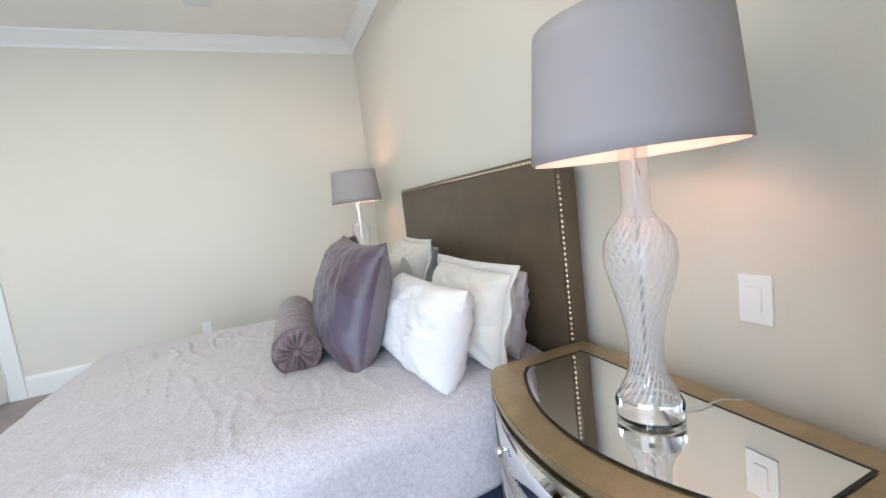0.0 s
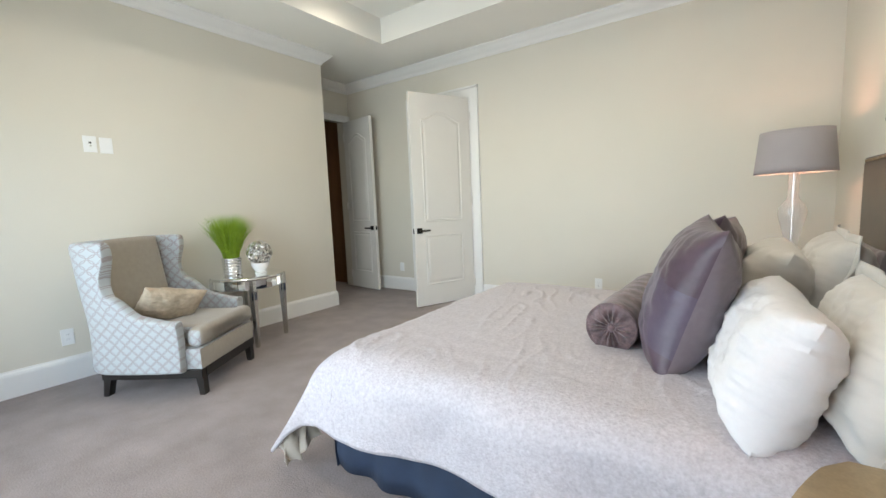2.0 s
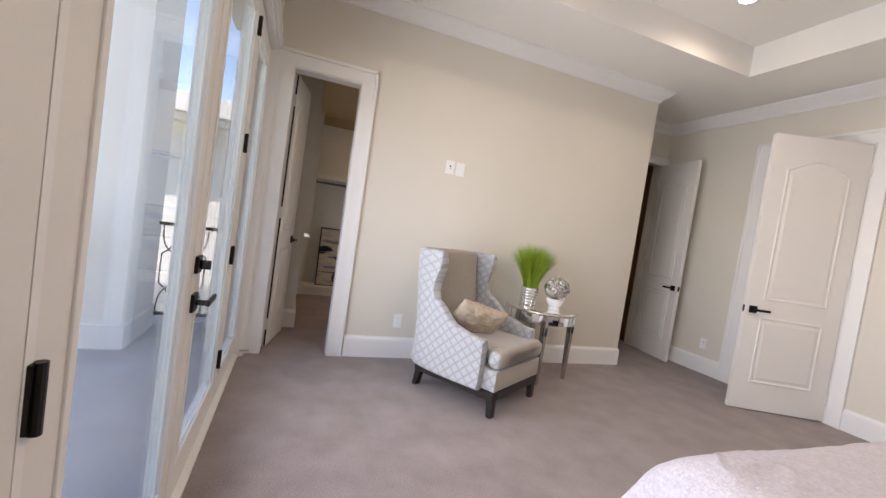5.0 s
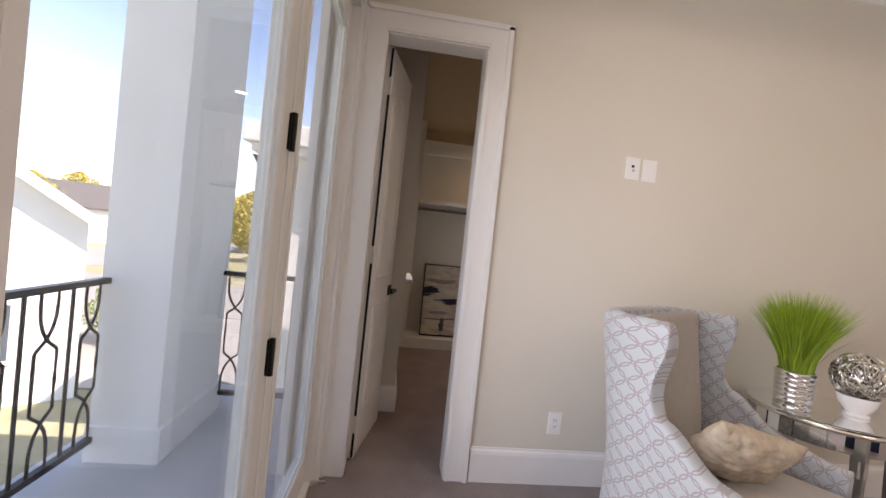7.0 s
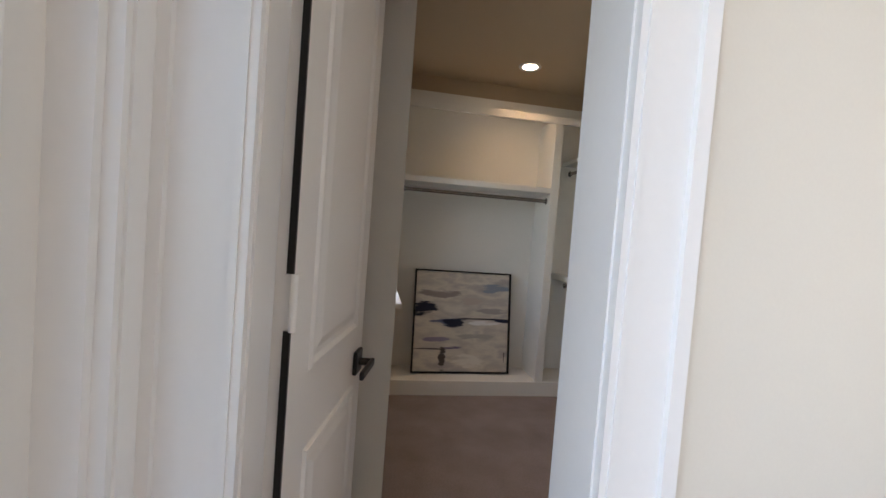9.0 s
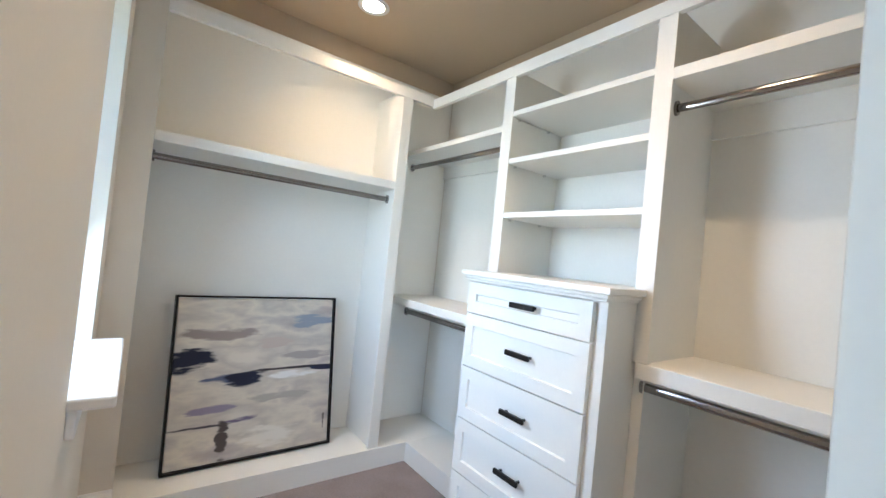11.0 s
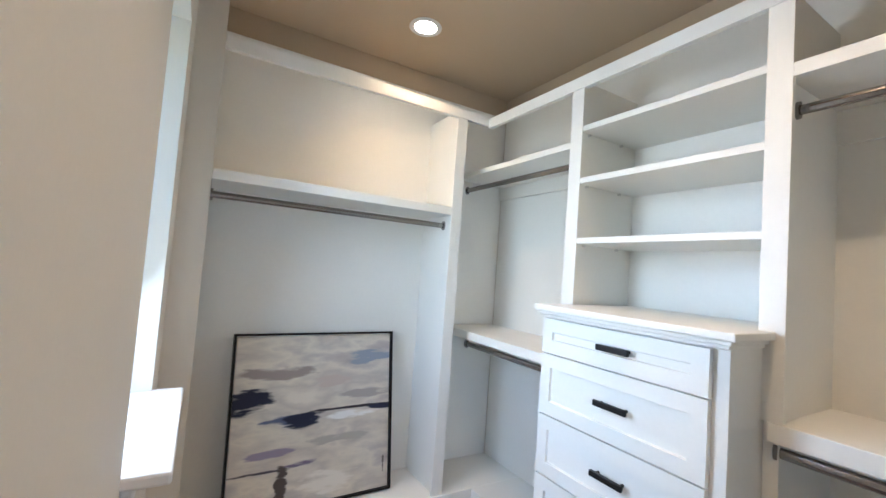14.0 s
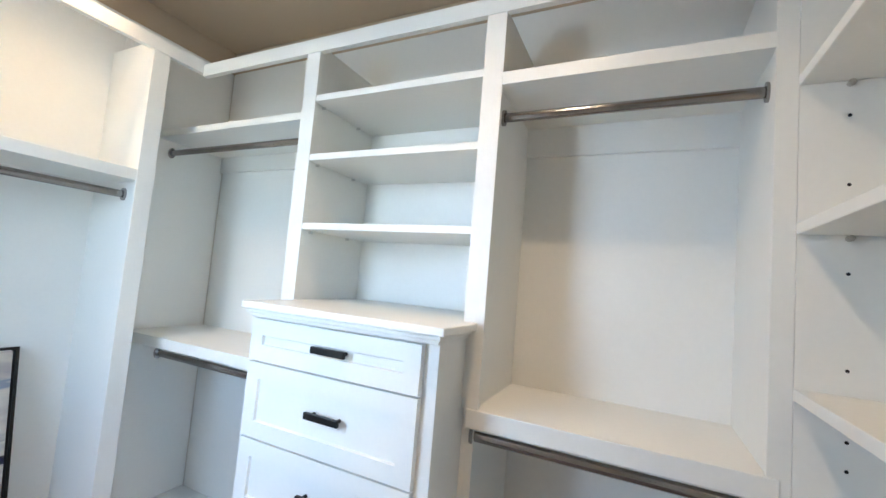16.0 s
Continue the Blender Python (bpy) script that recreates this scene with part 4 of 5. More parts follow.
# drawer tower
dr = thing("drawer_chest", pose(0, 0, 0), "white five-drawer closet chest with black bar pulls", "drawers")
DX0, DX1, DY = -5.372, -4.690, 1.552
part("body", boxes([(DX0, DX1 + 0.0135, DY, BKY - 0.001, 0.0, 1.24)], 0.002), CABINET, dr)
top = bmesh.new()
box(top, DX0 - 0.028, DX1 + 0.045, DY - 0.05, BKY - 0.002, 1.266, 1.290, bevel=0.004)
part("countertop", top, CABINET, dr)
top = bmesh.new()
box(top, DX0 - 0.018, DX1 + 0.03, DY - 0.036, DY + 0.3, 1.252, 1.266, bevel=0.004)
part("moulding", top, CABINET, dr)
part("moulding", boxes([(DX0 - 0.010, DX1 + 0.02, DY - 0.024, DY + 0.3, 1.240, 1.252)], 0.003), CABINET, dr)


def shaker_front(bm, x0, x1, z0, z1, y):
    """A drawer front with a sunk flat panel."""
    w, d = 0.052, 0.009
    rings = []
    for i, h in ((0, 0.021), (0, 0.0), (w, 0.0), (w + 0.003, d)):
        rings.append([bm.verts.new((x, y + h, z)) for x, z in ((x0 + i, z0 + i), (x1 - i, z0 + i), (x1 - i, z1 - i), (x0 + i, z1 - i))])
    for a, b in zip(rings, rings[1:]):
        for k in range(4):
            bm.faces.new((a[k], a[(k + 1) % 4], b[(k + 1) % 4], b[k]))
    bm.faces.new(rings[-1])
    bm.faces.new(rings[0][::-1])
    bmesh.ops.recalc_face_normals(bm, faces=bm.faces[:])


for z0, z1 in ((1.097, 1.234), (0.853, 1.091), (0.616, 0.847), (0.374, 0.610), (0.140, 0.368)):
    bm = bmesh.new()
    shaker_front(bm, DX0 + 0.004, DX1 - 0.03, z0, z1, DY - 0.022)
    f = part("drawer", bm, CABINET, dr)
    xc, zc = (DX0 + DX1) / 2 + 0.008, (z0 + z1) / 2 + 0.005
    bm = bmesh.new()
    box(bm, xc - 0.064, xc + 0.064, DY - 0.047, DY - 0.034, zc - 0.0105, zc + 0.0105, bevel=0.003)
    for s in (-0.048, 0.048):
        tube(bm, [(xc + s, DY - 0.036, zc), (xc + s, DY - 0.012, zc)], 0.006, 8)
    part("pull", bm, BLACK, f, "black bar pull")

# leaning canvas
pw, ph = 0.872, 0.885
tilt = math.degrees(math.atan2(0.13, ph))
art = thing("painting", pose(-6.30, 0.90, 0.128, 0, -tilt, 1.5), "framed abstract grey and navy canvas leaning on the closet wall", "painting")
cv = part("canvas", boxes([(-0.03, -0.008, -pw / 2 + 0.015, pw / 2 - 0.015, -ph / 2 + 0.015, ph / 2 - 0.015)]), ART, art)
cv.location = (0, 0, ph / 2)
fr = boxes([(-0.035, 0.005, -pw / 2, -pw / 2 + 0.011, 0, ph), (-0.035, 0.005, pw / 2 - 0.011, pw / 2, 0, ph), (-0.035, 0.005, -pw / 2 + 0.011, pw / 2 - 0.011, 0, 0.011),
            (-0.035, 0.005, -pw / 2 + 0.011, pw / 2 - 0.011, ph - 0.011, ph)])
part("frame", fr, BLACK, art, "thin black float frame")


def can_light(x, y, z, label):
    t = thing("ceiling_light", pose(x, y, z), label, "recessed light", "recessed ceiling lights")
    bm = bmesh.new()
    lathe(bm, [(0.058, -0.001), (0.085, -0.001), (0.088, -0.006), (0.082, -0.009), (0.060, -0.007), (0.058, -0.001)], 28)
    part("trim_ring", bm, LEDWHITE, t, smooth=True)
    bm = bmesh.new()
    lathe(bm, [(0.0585, -0.0035), (0.0585, -0.0025)], 28)
    part("lens", bm, BULB, t)
    return t


for cx, cy in CAN_LIGHTS:
    can_light(cx, cy, tz, "lit recessed light in the tray ceiling")
for cx, cy in (CLOSET_CAN, CLOSET_CAN_DOOR):
    can_light(cx, cy, CZ, "lit recessed light in the closet ceiling")


def wall_plate(x, y, z, facing, w, h, style, label):
    """A wall plate; facing is the bearing of its front."""
    t = thing("wall_plate", pose(x, y, z, 0, 0, facing), label, "wall plate")
    part("plate", boxes([(0, 0.006, -w / 2, w / 2, -h / 2, h / 2)], 0.0018), PLASTIC, t)
    if style == "rocker":
        part("rocker", boxes([(0.005, 0.0095, -0.0165, 0.0165, -0.033, 0.033)], 0.001), PLASTIC, t)
    elif style == "outlet":
        part("socket", boxes([(0.005, 0.0085, -0.0165, 0.0165, -0.033, 0.033)], 0.001), PLASTIC, t)
        part("slot", boxes([(0.008, 0.0088, s * 0.006 - 0.001, s * 0.006 + 0.001, q - 0.005, q + 0.005) for s in (-1, 1) for q in (-0.017, 0.019)]), BLACK, t)
    elif style == "jack":
        part("jack", boxes([(0.005, 0.0075, -0.008, 0.008, 0.004, 0.018)]), BLACK, t)
        bm = bmesh.new()
        tube(bm, [(0.004, 0, -0.014), (0.016, 0, -0.014)], 0.005, 8)
        part("coax_stud", bm, SILVER, t)
    return t


wall_plate(XA, 1.352, 1.822, 0, 0.085, 0.125, "jack", "white media jack plate on the greige wall")
wall_plate(XA, 1.455, 1.818, 0, 0.085, 0.125, "blank", "white blank plate on the greige wall")
wall_plate(XA, 1.062, 0.345, 0, 0.078, 0.125, "outlet", "white outlet low on the greige wall")
wall_plate(-3.30, YB, 0.345, -90, 0.078, 0.125, "outlet", "white outlet beside the far door")
wall_plate(-0.49, YB, 0.30, -90, 0.078, 0.125, "outlet", "white outlet on the far wall")
wall_plate(XH, 0.793, 0.91, 180, 0.080, 0.130, "rocker", "white rocker switch above the nightstand")
vent = thing("ceiling_vent", pose(-0.02, 4.10, ZC), "small white ceiling vent", "vent")
part("frame", boxes([(-0.10, 0.10, -0.05, -0.04, -0.008, 0), (-0.10, 0.10, 0.04, 0.05, -0.008, 0), (-0.10, -0.09, -0.04, 0.04, -0.008, 0), (0.09, 0.10, -0.04, 0.04, -0.008, 0)]), LEDWHITE, vent)
for k in range(6):
    part("slat", boxes([(-0.09, 0.09, -0.036 + 0.013 * k, -0.029 + 0.013 * k, -0.006, -0.001)]), LEDWHITE, vent)
stop = thing("door_stop", pose(-3.25, YF + 0.002, 0.09), "small spring door stop on the baseboard", "door stop")
bm = bmesh.new()
tube(bm, [(0, 0, 0), (0, 0.07, 0.004)], 0.006, 8)
part("spring", bm, SILVER, stop)

# ---- bed ----
BX0, BX1, BYC, BHW, BZ = -0.87, 1.23, 2.375, 0.965, 0.585     # foot, head, middle line, half width, top


def smooth01(x):
    x = max(0.0, min(1.0, x))
    return x * x * (3 - 2 * x)


def fbm(x, y, z=0.0, s=1.0):
    return noise.noise(Vector((x * s, y * s, z)))


bed = thing("bed", pose(0, 0, 0), "king bed with a bronze studded headboard", "bed")
part("box_spring", boxes([(BX0 + 0.03, BX1, BYC - BHW + 0.03, BYC + BHW - 0.03, 0.16, 0.33)], 0.02), LINEN, bed)
mt = bmesh.new()
box(mt, BX0 + 0.07, BX1, BYC - BHW + 0.07, BYC + BHW - 0.07, 0.33, 0.55, bevel=0.09, seg=4)
part("mattress", mt, LINEN, bed, smooth=True)
for x in (BX0 + 0.15, BX1 - 0.2):
    for y in (BYC - 0.75, BYC + 0.75):
        part("foot", boxes([(x, x + 0.06, y - 0.03, y + 0.03, 0, 0.16)]), DARKWOOD, bed)
HB0, HB1, HBZ, HBX = 1.378, 3.36, 1.39, 1.255
hb = bmesh.new()
box(hb, HBX, HBX + 0.07, HB0, HB1, 0.10, HBZ, bevel=0.012)
headboard = part("headboard", hb, LEATHER, bed, "bronze leatherette headboard with nailhead trim", smooth=True)
inset = bmesh.new()
box(inset, HBX - 0.007, HBX + 0.01, HB0 + 0.028, HB1 - 0.028, 0.15, HBZ - 0.03, bevel=0.006)
part("headboard_pad", inset, LEATHER, headboard, smooth=True)
nails = bmesh.new()
n_side = int((HBZ - 0.07 - 0.5) / 0.021)
spots = [(s, 0.5 + 0.021 * k) for k in range(n_side) for s in (HB0 + 0.016, HB1 - 0.016)]
spots += [(HB0 + 0.016 + 0.021 * k, HBZ - 0.018) for k in range(int((HB1 - HB0 - 0.03) / 0.021) + 1)]
for y, z in spots:
    bmesh.ops.create_uvsphere(nails, u_segments=6, v_segments=4, radius=0.0085,
                              matrix=Matrix.LocRotScale((HBX - 0.001, y, z), None, (0.7, 1, 1)))
part("nailhead", nails, BRASSNAIL, headboard, "row of small brass nailheads", smooth=True)["kind"] = "stuff"

# bedskirt: gently pleated cloth on three sides
sk = bmesh.new()
path = []
for k in range(100):
    path.append((BX1 - (BX1 - BX0 - 0.005) * k / 99, BYC - BHW + 0.012, 0, -1))
for k in range(90):
    path.append((BX0 + 0.01, BYC - BHW + 0.012 + (2 * BHW - 0.024) * k / 89, -1, 0))
for k in range(100):
    path.append((BX0 + (BX1 - BX0) * k / 99, BYC + BHW - 0.012, 0, 1))


def skirt_at(u, v):
    x, y, nx, ny = path[min(len(path) - 1, int(round(u * (len(path) - 1))))]
    w = 0.012 * math.sin(u * 160) * (1 - v) + 0.02 * fbm(u * 40, v * 2) * (1 - v) - 0.012
    return (x + nx * w, y + ny * w, 0.006 + 0.36 * v)


grid_mesh(sk, len(path), 6, skirt_at)
solid(part("bedskirt", sk, SKIRT, bed, "navy cloth bedskirt", smooth=True), 0.004)

# quilt
QX0, QX1, QY0, QY1 = BX0 - 0.02, BX1 - 0.02, BYC - BHW - 0.01, BYC + BHW + 0.01
quilt = bmesh.new()
HANG, R = 0.42, 0.13


def over(d):
    """How far out and down cloth lies that runs d past an edge."""
    arc = R * math.pi / 2
    if d <= 0:
        return 0.0, 0.0
    if d < arc:
        a = d / R
        return R * math.sin(a), R * (1 - math.cos(a))
    return R + (d - arc) * 0.10, R + (d - arc)


def quilt_at(u, v):
    s = QX0 + R - HANG + (QX1 - QX0 - R + HANG) * u
    t = QY0 + R - HANG + (QY1 - QY0 - 2 * R + 2 * HANG) * v
    dx, dy0, dy1 = max(0, QX0 + R - s), max(0, QY0 + R - t), max(0, t - (QY1 - R))
    dy = max(dy0, dy1)
    ox, zx = over(dx)
    oy, zy = over(dy)
    x = (QX0 + R - ox) if dx > 0 else s
    y = (QY0 + R - oy) if dy0 > 0 else ((QY1 - R + oy) if dy1 > 0 else t)
    drop = math.hypot(zx, zy)
    z = BZ - drop
    near = smooth01((QY0 + R - t + 0.45) / 0.55)
    if dx > 0:
        x -= 0.34 * zx * near
    if dy0 > 0:
        y -= 0.16 * zy * smooth01((QX0 + R - s + 0.45) / 0.55)
    if dx > 0.1 and dy > 0.1:      # the corner falls in a loose point
        k = 0.12 * dx * dy / HANG
        x -= k
        y -= k if dy0 > 0 else -k
    # rumples on the top, folds on the hanging part
    flat = max(0.0, 1 - drop / 0.1)
    z += flat * (0.010 * fbm(s * 1.6, t * 1.3, 2) + 0.006 * fbm(s * 3.2 + t * 0.8, t * 13, 5) * max(0, fbm(s * 1.1, t * 1.1, 9) + 0.25) * 2.2
                 + 0.0022 * fbm(s * 14, t * 14, 7))
    crease = max(0.0, 1 - 7 * abs(fbm(s * 9.5 + t * 3.0, t * 2.6 - s * 1.0, 21))) ** 2 * max(0, fbm(s * 1.9, t * 1.9, 31) + 0.12)
    crease += 0.8 * max(0.0, 1 - 6 * abs(fbm(s * 5.2 - t * 3.6, t * 6.0 + s * 2.2, 41))) ** 2 * max(0, fbm(s * 1.7, t * 1.7, 51) + 0.05)
    z += flat * 0.019 * crease
    z -= flat * 0.02 * max(0, (abs(t - BYC) / BHW) ** 6)
    w = min(1, drop / 0.25)
    ripple = w * (0.022 * math.sin(s * 9 + 2 * fbm(s * 2, t * 2)) + 0.012 * fbm(s * 8, t * 8, 3))
    if dy > 0:
        y += (-ripple if dy0 > 0 else ripple)
    if dx > 0:
        x -= w * (0.02 * math.sin(t * 8) + 0.012 * fbm(s * 8, t * 8, 4))
    z -= w * 0.02 * fbm(s * 3, t * 3, 8)
    return (x, y, max(0.03, z))


grid_mesh(quilt, 240, 260, quilt_at)
coverlet = thing("quilt", pose(0, 0, 0), "pale mauve-grey woven coverlet draped over the bed", "bedspread")
solid(part("cover", quilt, QUILT, coverlet, smooth=True), 0.010, 1)
hem = bmesh.new()
edge = [quilt_at(0.0, k / 159) for k in range(160)]
for pts in ([quilt_at(1 - k / 139, 0.0) for k in range(140)], edge, [quilt_at(k / 139, 1.0) for k in range(140)]):
    tube(hem, pts, 0.0075, 6)
part("hem", hem, QUILT, coverlet, "stitched hem", smooth=True)
lining = bmesh.new()
grid_mesh(lining, 110, 120, lambda u, v: tuple(Vector(quilt_at(u * 0.999, v)) + Vector((0.006, 0.006 if v < 0.5 else -0.006, -0.006))))
part("lining", lining, TAUPE, coverlet, "taupe cotton lining", smooth=True)
fold = bmesh.new()


def fold_at(u, v):
    """The loose lining that hangs gathered under the foot corner."""
    x, y, z = quilt_at(0.0, 0.012 + 0.115 * u)
    low = max(0.05, z - 0.15 * (1 - 0.35 * u))
    return (x + 0.012 + 0.07 * v + 0.016 * math.sin(u * 17 + 2 * v), y + 0.012 * math.sin(v * 5 + u * 9), z + 0.004 + (low - z) * v + 0.012 * fbm(u * 6, v * 5, 12))


grid_mesh(fold, 40, 16, fold_at)
solid(part("gathered_lining", fold, TAUPE, coverlet, "crumpled taupe lining at the corner", smooth=True), 0.004)


def cushion(name, m, w, h, d, material, label, category, pinch=0.06, flange=0.0, seed=1, panel=None, wrinkle=1.0, blunt=2.7):
    """A soft cushion: local x across, z up, y thick."""
    t = thing(name, m, label, category)
    n = 56

    def side(sg):
        def at(u, v):
            a, b = 2 * u - 1, 2 * v - 1
            ea, eb = abs(a), abs(b)
            sx = 1 - pinch * (1 - eb ** 2) * ea ** 2
            sz = 1 - pinch * (1 - ea ** 2) * eb ** 2
            f = max(0.0, (1 - ea ** blunt) * (1 - eb ** (2.7 if blunt < 3 else 3.8))) ** 0.54 * (1.08 - 0.16 * v)
            y = sg * d / 2 * f
            wr = wrinkle * (0.010 * fbm(a * 2.2, b * 2.2, seed) + 0.007 * fbm(a * 6 + b * 2, b * 3, seed + 3)
                            + 0.005 * fbm(a * 4 - b * 7, b * 8 + a * 2, seed + 6)
                            + 0.005 * max(0, ea * eb) ** 2 * math.sin((a - b * sg) * 14 + seed))
            y += sg * wr * min(1, 3 * f)
            return (a * w / 2 * sx, y, h / 2 + b * h / 2 * sz)
        return at
    bm = bmesh.new()
    f0, f1 = grid_mesh(bm, n, n, side(1)), grid_mesh(bm, n, n, side(-1))
    bmesh.ops.recalc_face_normals(bm, faces=bm.faces[:])
    bmesh.ops.remove_doubles(bm, verts=bm.verts[:], dist=0.0008)
    bmesh.ops.recalc_face_normals(bm, faces=bm.faces[:])
    cov = part("cover", bm, material, t, smooth=True)
    if panel:
        cov.data.materials.append(panel[0])
        cov.data.materials.append(panel[3])
        for p in cov.data.polygons:
            c = p.center
            if c.y > 0.0:
                p.material_index = 1
            elif abs(c.z - h * 0.42 + 0.1 * abs(c.x)) < h * panel[2]:
                p.material_index = 2
    if flange:
        bm = bmesh.new()
        k = 80

        def rim(u, v):
            a = 4 * u
            e, f = int(a) % 4, a - int(a)
            c = [(-1, -1), (1, -1), (1, 1), (-1, 1)]
            (ax, az), (bx, bz) = c[e], c[(e + 1) % 4]
            x, z = ax + (bx - ax) * f, az + (bz - az) * f
            bend = 1 - pinch * 4 * f * (1 - f)
            s = bend - 0.03 + v * (0.03 + flange / (w / 2))
            s2 = bend - 0.03 + v * (0.03 + flange / (h / 2))
            return (x * w / 2 * s, 0.012 * math.sin(u * 60 + seed) * v, h / 2 + z * h / 2 * s2)
        grid_mesh(bm, k, 3, rim, closed_u=True)
        solid(part("flange", bm, material, t, smooth=True), 0.005, 0)
    return t


def leaning(x, y, z, back, turn=0.0, roll=0.0):
    """Stands on the bed, faces the foot, leans towards the headboard by some degrees."""
    return Matrix.Translation((x, y, z)) @ Euler((0, 0, radians(-90 + turn))).to_matrix().to_4x4() @ Euler((radians(-back), radians(roll), 0)).to_matrix().to_4x4()


PZ = 0.575
cushion("pillow", leaning(1.075, 1.83, PZ + 0.012, 12, 1), 0.64, 0.36, 0.15, PEWTER, "pewter satin pillow against the headboard", "pillow", pinch=0.04, wrinkle=1.2, seed=2, blunt=5.0)
cushion("pillow", leaning(1.09, 2.78, PZ + 0.012, 12, -2), 0.64, 0.41, 0.15, PEWTER, "pewter satin pillow against the headboard", "pillow", pinch=0.04, wrinkle=1.2, seed=5, blunt=4.0)
cushion("pillow", leaning(0.955, 1.80, PZ + 0.005, 15, 2), 0.64, 0.385, 0.20, SHAM, "ivory flanged pillow sham propped behind the white pillow", "pillow", pinch=0.05, flange=0.035, wrinkle=1.4, seed=3, blunt=5.0)
cushion("pillow", leaning(0.975, 2.70, PZ + 0.005, 15, -3), 0.70, 0.46, 0.24, SHAM, "ivory flanged pillow sham leaning on the headboard", "pillow", pinch=0.05, flange=0.03, wrinkle=1.4, seed=6, blunt=4.0)
cushion("pillow", leaning(0.715, 1.79, PZ - 0.008, 20, 3), 0.68, 0.385, 0.235, LINEN, "plump white cotton pillow propped on the shams", "pillow", pinch=0.05, wrinkle=1.5, seed=7, blunt=5.0)
cushion("pillow", leaning(0.735, 2.66, PZ - 0.005, 21, -2), 0.72, 0.45, 0.29, SHAM, "plump ivory pillow propped on the far sham", "pillow", pinch=0.05, wrinkle=1.4, seed=9, blunt=4.0)
cushion("throw_pillow", leaning(0.45, 2.09, PZ - 0.012, 18, 8, 3), 0.58, 0.60, 0.27, PURPLE, "plum satin square cushion with mauve side bands", "cushion", pinch=0.10, seed=12, panel=(MAUVE, 0.40, 0.20, PLUMBLUE))
cushion("throw_pillow", leaning(0.47, 2.64, PZ - 0.012, 20, -4, -3), 0.58, 0.60, 0.27, PURPLE, "plum satin square cushion with mauve side bands", "cushion", pinch=0.10, seed=15, panel=(MAUVE, 0.40, 0.20, PLUMBLUE))

# bolster
bol = thing("bolster", pose(0.27, 2.03, PZ + 0.107, 0, 0, -3), "crushed mauve velvet bolster with gathered ends", "cushion")
bm = bmesh.new()
prof = [(0.10, 0), (0.106, 0.01), (0.108, 0.03)] + [(0.107 + 0.003 * math.sin(k * 1.7), 0.05 + 0.72 * k / 24) for k in range(25)] + [(0.106, 0.80), (0.10, 0.81)]
lathe(bm, prof, 40, m=Matrix.Rotation(radians(-90), 4, "X"))
for v in bm.verts:
    v.co.x += 0.004 * fbm(v.co.y * 9, v.co.z * 9, 1)
    v.co.z += 0.004 * fbm(v.co.y * 9, v.co.x * 9, 4)
part("body", bm, VELVET, bol, smooth=True)
for y, s in ((-0.0, -1), (0.81, 1)):
    bm = bmesh.new()
    rings = []
    for k in range(9):
        f = 1 - k / 8
        rings.append([bm.verts.new((0.099 * f * math.cos(a), y + s * (0.012 * math.sin(f * 3.0) - 0.014 * (1 - f) ** 3 + 0.007 * math.sin(f * 3.1) * math.cos(a * 15 + 1.2 * math.sin(a * 4))), 0.099 * f * math.sin(a)))
                      for a in [2 * math.pi * i / 72 for i in range(72)]])
    for a, b in zip(rings, rings[1:]):
        for i in range(72):
            bm.faces.new((a[i], a[(i + 1) % 72], b[(i + 1) % 72], b[i]))
    bmesh.ops.recalc_face_normals(bm, faces=bm.faces[:])
    part("gathered_end", bm, VELVET, bol, smooth=True)
    bm = bmesh.new()
    pts = [(0.102 * math.cos(2 * math.pi * i / 40), y, 0.102 * math.sin(2 * math.pi * i / 40)) for i in range(41)]
    tube(bm, pts, 0.006, 6)
    part("piping", bm, VELVET, bol, smooth=True)
    bm = bmesh.new()
    bmesh.ops.create_uvsphere(bm, u_segments=12, v_segments=8, radius=0.016, matrix=Matrix.LocRotScale((0, y + s * 0.002, 0), None, (1, 0.6, 1)))
    part("button", bm, VELVET, bol, smooth=True)


